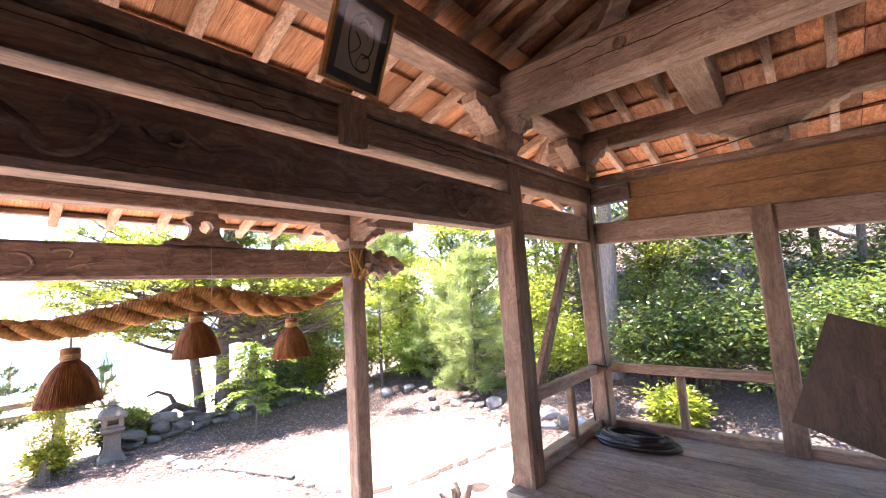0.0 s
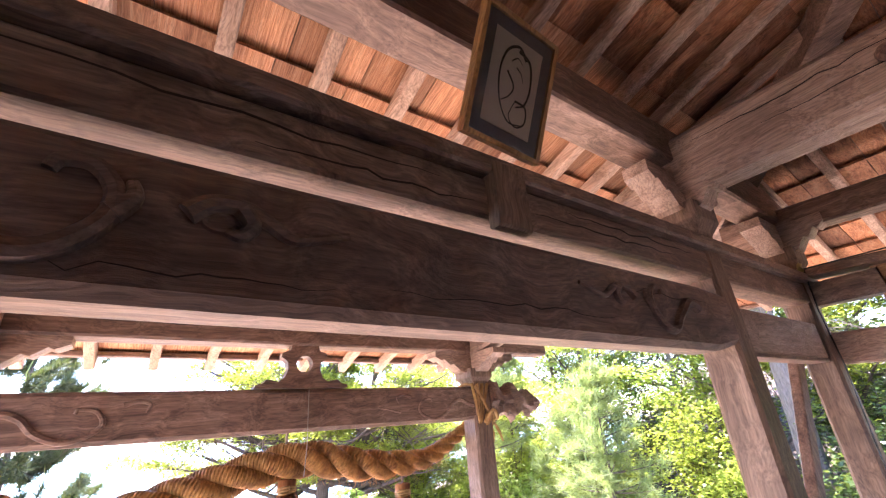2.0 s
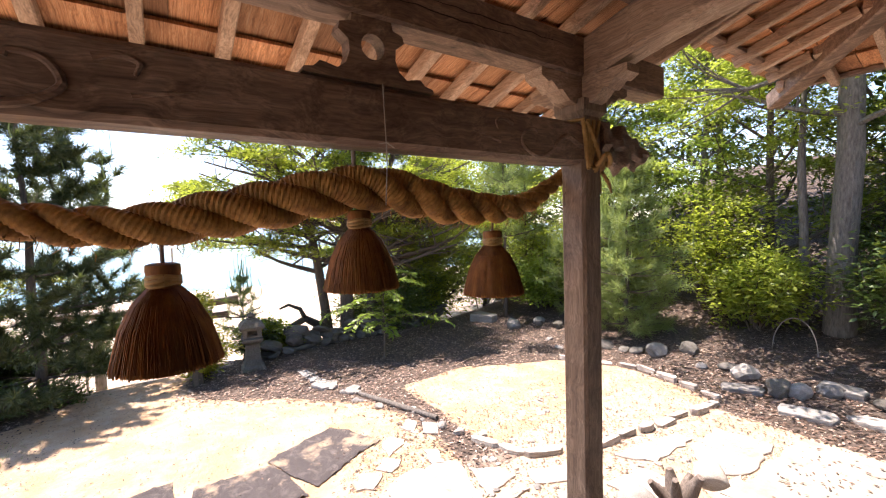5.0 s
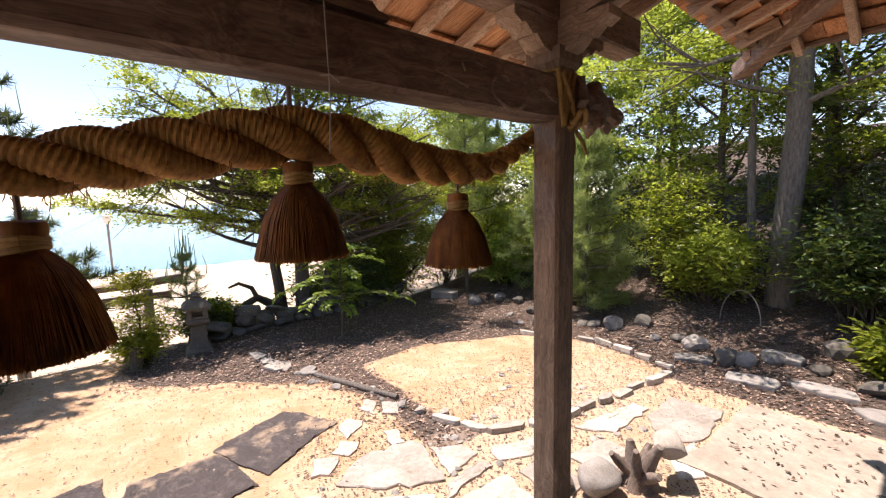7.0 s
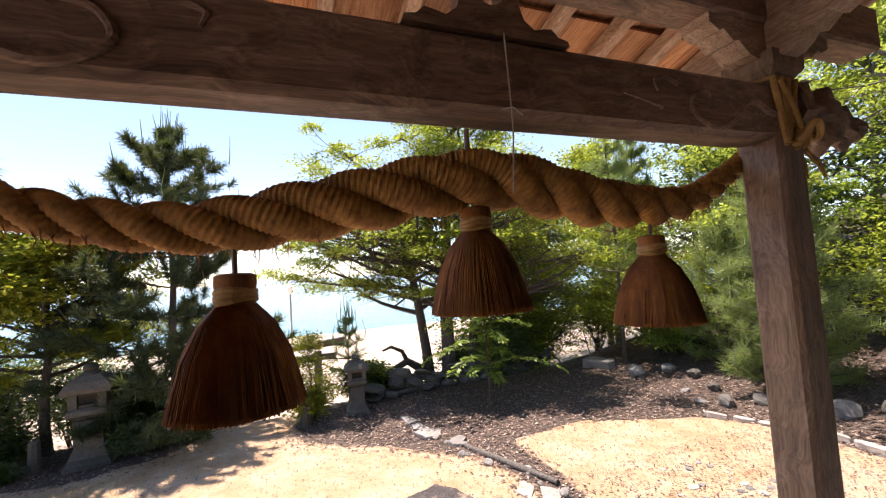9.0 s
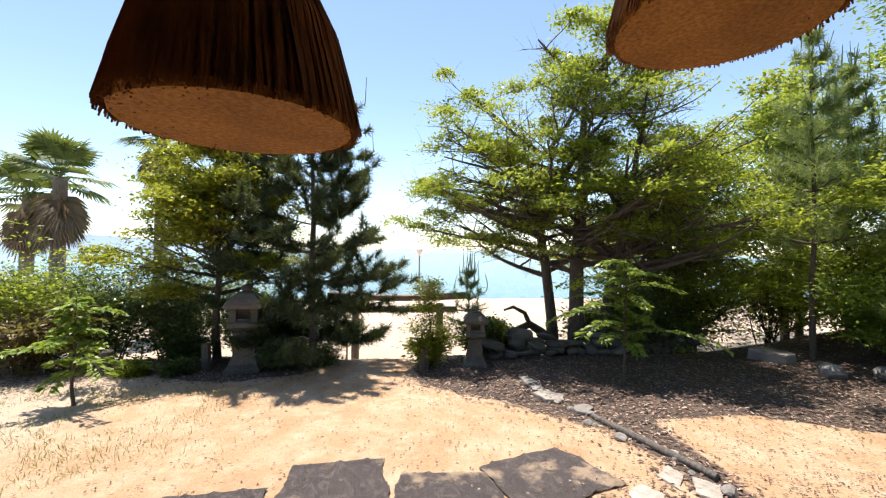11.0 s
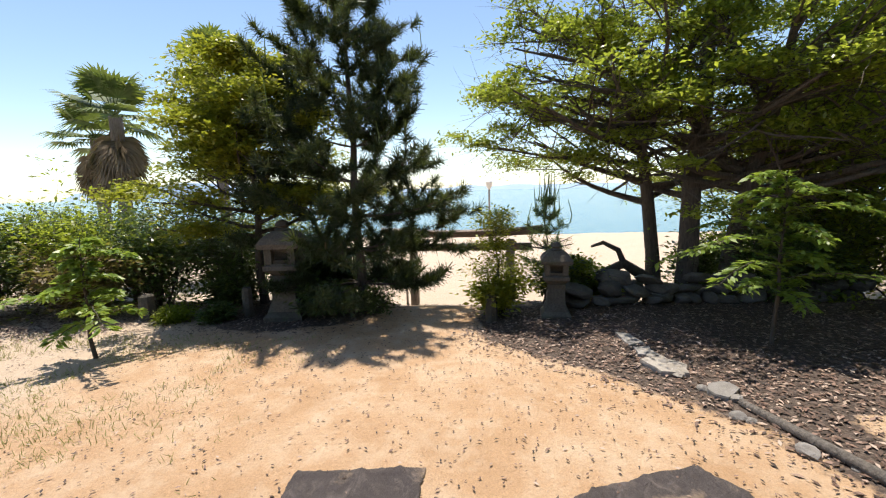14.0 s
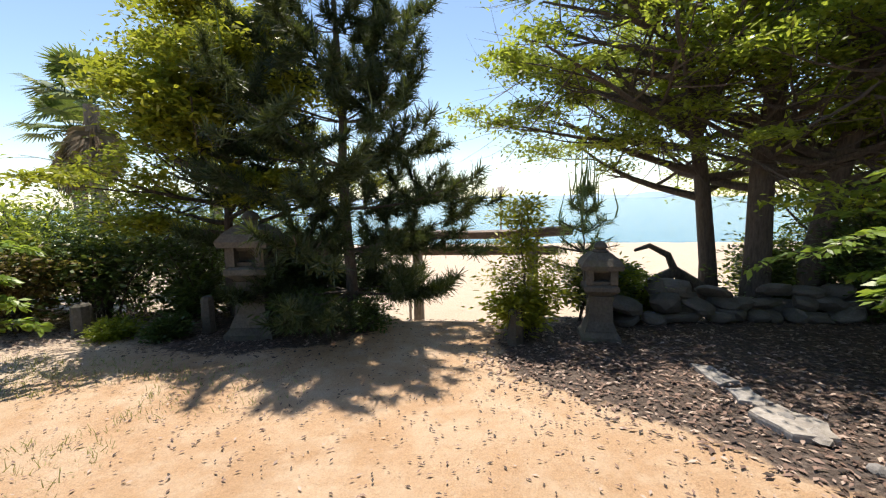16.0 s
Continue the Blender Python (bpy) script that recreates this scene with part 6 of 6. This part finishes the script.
# cords that bind the rope's ends to the beam
for s, y0 in ((1, 2.02), (-1, -0.27)):
    cord = thing("binding_cord", "yellow twisted straw cord tied round the beam end", "cord")
    for k in range(4):
        y = y0 + s * 0.022 * k
        loop = [(-2.9 + a * 0.075, y + 0.05 * s * b * 0.4 * (k - 1), 2.595 + b * 0.112) for a, b in ((1, -1), (1.02, 0), (1, 1), (0, 1.05), (-1, 1), (-1.02, 0), (-1, -1), (0, -1.05), (1, -1))]
        part("loop", Buf().tube(loop, 0.011, 7), M_CORD, cord, smooth=True)
    lace = [(-2.82, y0, 2.70), (-2.815, y0 + s * 0.06, 2.60), (-2.82, y0 + s * 0.11, 2.51), (-2.86, y0 + s * 0.14, 2.46)]
    part("lace", Buf().tube(lace, 0.012, 7), M_CORD, cord, smooth=True)
    for k in range(3):
        c = Vector((-2.86 + 0.03 * k, y0 + s * 0.10, 2.49 + 0.015 * k))
        knot = [c + Vector((0.03 * math.cos(a), 0.035 * math.sin(a), 0.025 * math.sin(2 * a + k))) for a in np.linspace(0, 2 * math.pi, 18)]
        part("knot", Buf().tube(knot, 0.012, 7), M_CORD, cord, smooth=True)
    for k in range(3):
        a = 0.03 * (k - 1)
        part("cord_end", Buf().tube([(-2.85, y0 + s * 0.12 + a, 2.48), (-2.84 + a, y0 + s * 0.13 + a, 2.41), (-2.83 + a, y0 + s * 0.12 + 1.6 * a, 2.36)], [0.01, 0.009, 0.005], 6), M_CORD, cord, smooth=True)
    tail = [(-2.86, y0 + s * 0.10, 2.49), (-2.95, y0 + s * 0.03, 2.47), (-3.0, y0 + s * 0.06, 2.46)]
    part("tail", Buf().tube(tail, 0.014, 7), M_CORD, cord, smooth=True)
# hook, hanging string and loose straw at the rope
part("hook", Buf().tube([(-2.97, 0.90, 2.50), (-2.97, 0.90, 2.45), (-3.0, 0.90, 2.42)], 0.008, 6), M_OLD[2], hall)
hang = thing("thin_string", "thin grey string hanging beside the rope", "string")
part("strand", Buf().tube([(-2.83, 0.955, 2.70), (-2.82, 0.955, 2.50), (-2.83, 0.96, 2.44), (-2.84, 0.955, 2.30)], 0.0022, 5), plain("string_grey", (0.3, 0.28, 0.25), 0.8), hang)
part("bow", Buf().tube([(-2.82, 0.93, 2.50), (-2.815, 0.955, 2.505), (-2.82, 0.985, 2.49)], 0.0022, 5), plain("string_pale", (0.4, 0.37, 0.33), 0.8), hang)
wisp, wr = Buf(), random.Random(12)
for k in range(240):
    y, z, r = samples[wr.randrange(40, 860)]
    a = wr.uniform(-2.6, -0.5)
    q = Vector((ROPE_X + r * math.cos(a), y, z + r * math.sin(a)))
    L = wr.uniform(0.01, 0.045)
    wisp.tube([q, q + Vector((wr.gauss(0, 0.004), wr.gauss(0, 0.006), -L * 0.6)), q + Vector((wr.gauss(0, 0.006), wr.gauss(0, 0.012), -L))], [0.0016, 0.0014, 0.0008], 3, caps=False)
tagged(part("loose_straw", wisp, M_ROPE, shimenawa), kind="stuff")

# framed ink drawing leaning on the head beam
pic = thing("framed_picture", "framed ink drawing leaning forward on the beam", "picture", (-1.25, 0.914, 3.108))
W, H = 0.275, 0.345
M_FRAME = wood("picture_frame", (0.30, 0.15, 0.045), (0.48, 0.26, 0.08), (0.58, 0.35, 0.13), 2, 0.4, bump=0.05)
for a, b, c, d in ((-W / 2, -W / 2 + 0.014, 0, H), (W / 2 - 0.014, W / 2, 0, H), (-W / 2 + 0.014, W / 2 - 0.014, 0, 0.014), (-W / 2 + 0.014, W / 2 - 0.014, H - 0.014, H)):
    part("frame_bar", Buf().box(-0.012, 0.012, a, b, c, d, 0.002), M_FRAME, pic)
part("mount", Buf().box(-0.008, 0.002, -W / 2 + 0.014, W / 2 - 0.014, 0.014, H - 0.014, 0.0005), plain("mount_slate", (0.15, 0.155, 0.17), 0.8), pic, "slate-grey mount")
paper = part("paper", Buf().box(-0.002, 0.004, -W / 2 + 0.05, W / 2 - 0.05, 0.05, H - 0.05, 0.0005), plain("paper_cream", (0.78, 0.68, 0.56), 0.8, amount=0.06), pic, "cream paper with brush strokes")
M_INK = plain("ink", (0.025, 0.022, 0.02), 0.7)


def stroke(pts, r):
    b = vine(0.005, pts, r, 0.25)
    return b


for pts, r in (([(0.03, 0.25), (0.0, 0.275), (-0.04, 0.25), (-0.055, 0.19), (-0.04, 0.12), (0.0, 0.075), (0.05, 0.08)], 0.004), ([(0.0, 0.265), (0.045, 0.25), (0.06, 0.19), (0.05, 0.14), (0.02, 0.12)], 0.0045), ([(0.015, 0.135), (0.055, 0.13), (0.06, 0.09), (0.03, 0.07), (0.0, 0.09), (0.015, 0.135)], 0.003), ([(-0.03, 0.20), (0.0, 0.17), (-0.01, 0.14), (-0.035, 0.12)], 0.003), ([(0.0, 0.22), (0.02, 0.21), (0.03, 0.19)], 0.002), ([(-0.02, 0.23), (0.0, 0.245), (0.02, 0.235)], 0.002)):
    part("brush_stroke", stroke(pts, r), M_INK, paper)
glass = Nodes("picture_glass", 0.05)
glass.bsdf.inputs["Transmission Weight"].default_value = 1.0
glass.bsdf.inputs["IOR"].default_value = 1.45
part("glass", Buf().box(0.008, 0.010, -W / 2 + 0.014, W / 2 - 0.014, 0.014, H - 0.014, 0.0003), glass.mat, pic).visible_shadow = False
pic.rotation_euler = (0, radians(24), radians(4))

# things on the raised floor
hose = thing("rubber_hose", "black rubber hose coiled on the plank floor", "hose", (-1.06, 3.02, FLOOR))
hr = random.Random(3)
pts = []
for k in range(7 * 28):
    a = 2 * math.pi * k / 28
    turn = k / 28
    rx, ry = 0.27 - 0.012 * turn + 0.015 * math.sin(1.7 * turn), 0.16 - 0.008 * turn + 0.01 * math.sin(2.3 * turn)
    pts.append((rx * math.cos(a) + 0.012 * math.sin(2.9 * turn), ry * math.sin(a), 0.013 + 0.009 * turn + 0.006 * math.sin(a * 0.77)))
part("coil", Buf().tube(pts, 0.0105, 7), M_RUBBER, hose, smooth=True)
part("tail", Buf().tube([(-0.25, 0.05, 0.06), (-0.32, 0.12, 0.06), (-0.36, 0.18, 0.15), (-0.33, 0.2, 0.3), (-0.30, 0.2, 0.44)], 0.006, 6), M_RUBBER, hose, smooth=True)
part("loop", Buf().tube([(-0.30 + 0.085 * math.cos(a), 0.25 + 0.085 * math.sin(a), 0.475 + 0.01 * math.sin(3 * a)) for a in np.linspace(0, 2 * math.pi, 22)], 0.007, 6), M_RUBBER, hose, smooth=True)

panel = thing("leaning_board", "dark brown plywood board leaning against a post", "board", (0.555, 3.0, FLOOR))
turn = math.atan2(0.127, 0.344)
ux, uz = Vector((-math.cos(turn), 0, math.sin(turn))), Vector((math.sin(turn), 0, math.cos(turn)))
o = Vector((0, 0, 0.0))
face = [o, o + ux * 0.815, o + ux * 0.815 + uz * 0.626, o + uz * 0.626]
part("sheet", Buf().prism(face, (0, 0, 0), (0, 0.014, 0)), M_DARKBOARD, panel)
part("batten", Buf().prism([p * 0.985 + (ux * 0.4 + uz * 0.31) * 0.015 for p in face], (0, 0.014, 0), (0, 0.02, 0)), M_GREY[0], panel)

# electric wire along the side plate and down the corner post
for s in (1,):
    y = MID_Y + 2.33
    part("wire", Buf().tube([(-1.27, y, 3.14), (-0.6, y - 0.02, 3.125), (-0.1, y - 0.04, 3.17), (0.6, y - 0.03, 3.18), (2.8, y, 3.12)], 0.004, 5), M_RUBBER, hall)
    part("wire", Buf().tube([(-1.27, y, 3.14), (-1.28, y - 0.01, 2.9), (-1.27, y - 0.02, 2.6), (-1.29, y - 0.05, 1.9), (-1.28, y - 0.03, 1.65)], 0.004, 5), M_RUBBER, hall)
    part("insulator", Buf().lathe([(0.012, 0), (0.018, 0.015), (0.01, 0.03), (0.018, 0.045), (0.006, 0.06)], (-1.28, y - 0.02, 3.12), 10), plain("porcelain", (0.45, 0.36, 0.16), 0.3), hall, smooth=True)

# driftwood stump with a round stone before the hall
stump = thing("driftwood_stump", "grey gnarled driftwood stump beside the flagstones", "driftwood", (-3.08, 3.42, 0))
M_DRIFT = wood("driftwood", (0.10, 0.075, 0.06), (0.22, 0.175, 0.145), (0.34, 0.29, 0.25), 2, 0.85)
for k, (a, h, lean, r) in enumerate(((0.3, 0.34, 0.14, 0.06), (1.6, 0.24, 0.2, 0.05), (2.7, 0.3, 0.1, 0.06), (3.9, 0.24, 0.2, 0.05), (5.0, 0.34, 0.14, 0.045), (5.8, 0.2, 0.22, 0.05))):
    d = Vector((math.cos(a), math.sin(a), 0))
    part("limb", Buf().tube([d * 0.10 + Vector((0, 0, -0.03)), d * 0.05 + Vector((0.01, 0, h * 0.35)), d * lean * 0.7 + Vector((0, 0.015, h * 0.7)), d * lean + Vector((0.01, 0, h))], [r * 1.3, r, r * 0.8, r * 0.45], 9), M_DRIFT, stump, smooth=True)
for k, (x, y, z, sx, sy, sz, lab) in enumerate(((-2.92, 3.62, 0.30, 0.26, 0.34, 0.17, "round speckled cobble resting on the driftwood"), (-3.22, 3.12, 0.12, 0.32, 0.36, 0.26, "dark rounded stone beside the driftwood"), (-3.42, 2.95, 0.08, 0.2, 0.2, 0.14, "small rounded stone beside the driftwood"))):
    me = rock_mesh(90 + k, 1.0, M_PALE if k == 0 else M_STONE, 0.06, 3)
    me.polygons.foreach_set("use_smooth", [True] * len(me.polygons))
    ob = new("cobble", me)
    ob.matrix_world = pose(x, y, z, 0, 12 if k == 0 else 0, 30 * k) @ Matrix.Diagonal((sx, sy, sz, 1))
    tagged(ob, lab, "stone")

# drying shakes along the large beams
crack_rand = random.Random(55)
M_SHAKE = plain("shake_shadow", (0.02, 0.014, 0.011), 0.9)


def shake(beam, start, end, depth_axis, r=0.0025):
    """A drying crack wandering along a beam's face, its inner shade put in as near-black."""
    a, b = Vector(start), Vector(end)
    pts = []
    for k in range(15):
        p = a.lerp(b, k / 14)
        p.z += crack_rand.gauss(0, 0.004)
        pts.append(p)
    buf = Buf().tube(pts, [r * (0.25 + math.sin(math.pi * k / 14)) for k in range(15)], 5)
    base = a[depth_axis]
    buf.v = [tuple(base + (c - base) * 0.3 if i == depth_axis else c for i, c in enumerate(v)) for v in buf.v]
    part("drying_shake", buf, M_SHAKE, beam)


for y0, y1, z in ((-0.1, 0.75, 3.00), (0.35, 0.85, 2.955), (1.05, 1.8, 2.98), (1.2, 1.95, 3.015)):
    shake(hall, (-1.297, y0, z), (-1.297, y1, z + 0.004), 0)
for y0, y1, z in ((-0.2, 0.6, 3.02), (0.1, 0.85, 2.985), (0.9, 1.6, 2.99), (1.1, 1.9, 3.03)):
    shake(hall, (-2.83, y0, z), (-2.83, y1, z), 0)
for x0, x1, z in ((-1.2, -0.5, 3.52), (-0.95, 0.1, 3.44), (-0.6, 0.5, 3.54)):
    shake(hall, (x0, 2.034, z), (x1, 2.034, z - 0.02), 1)
for y0, y1, z in ((0.1, 0.5, 2.68), (0.6, 1.3, 2.70), (1.4, 1.9, 2.80)):
    shake(koryo, (-1.28, y0, z), (-1.28, y1, z + 0.006), 0, 0.0014)
knot = Buf().lathe([(0.034, 0.0), (0.03, 0.012), (0.018, 0.016), (0.006, 0.01)], n=14)
knot.v = [(-0.585 + x, 2.035 - z, 3.46 + y) for x, y, z in knot.v]
part("tie_beam_peg", knot, M_OLD[1], hall, "dark round peg end", smooth=True)

# bent hoop of pale cane on the bank
hoop = [(-3.55 + 0.26 * math.cos(a), 7.75, float(height(-3.55, 7.75)) + 0.5 * math.sin(a)) for a in np.linspace(0, math.pi, 20)]
solid("cane_hoop", Buf().tube(hoop, 0.008, 6), M_BARK_PALE, "pale bent cane hoop stuck in the leafy bank", "hoop", smooth=True)
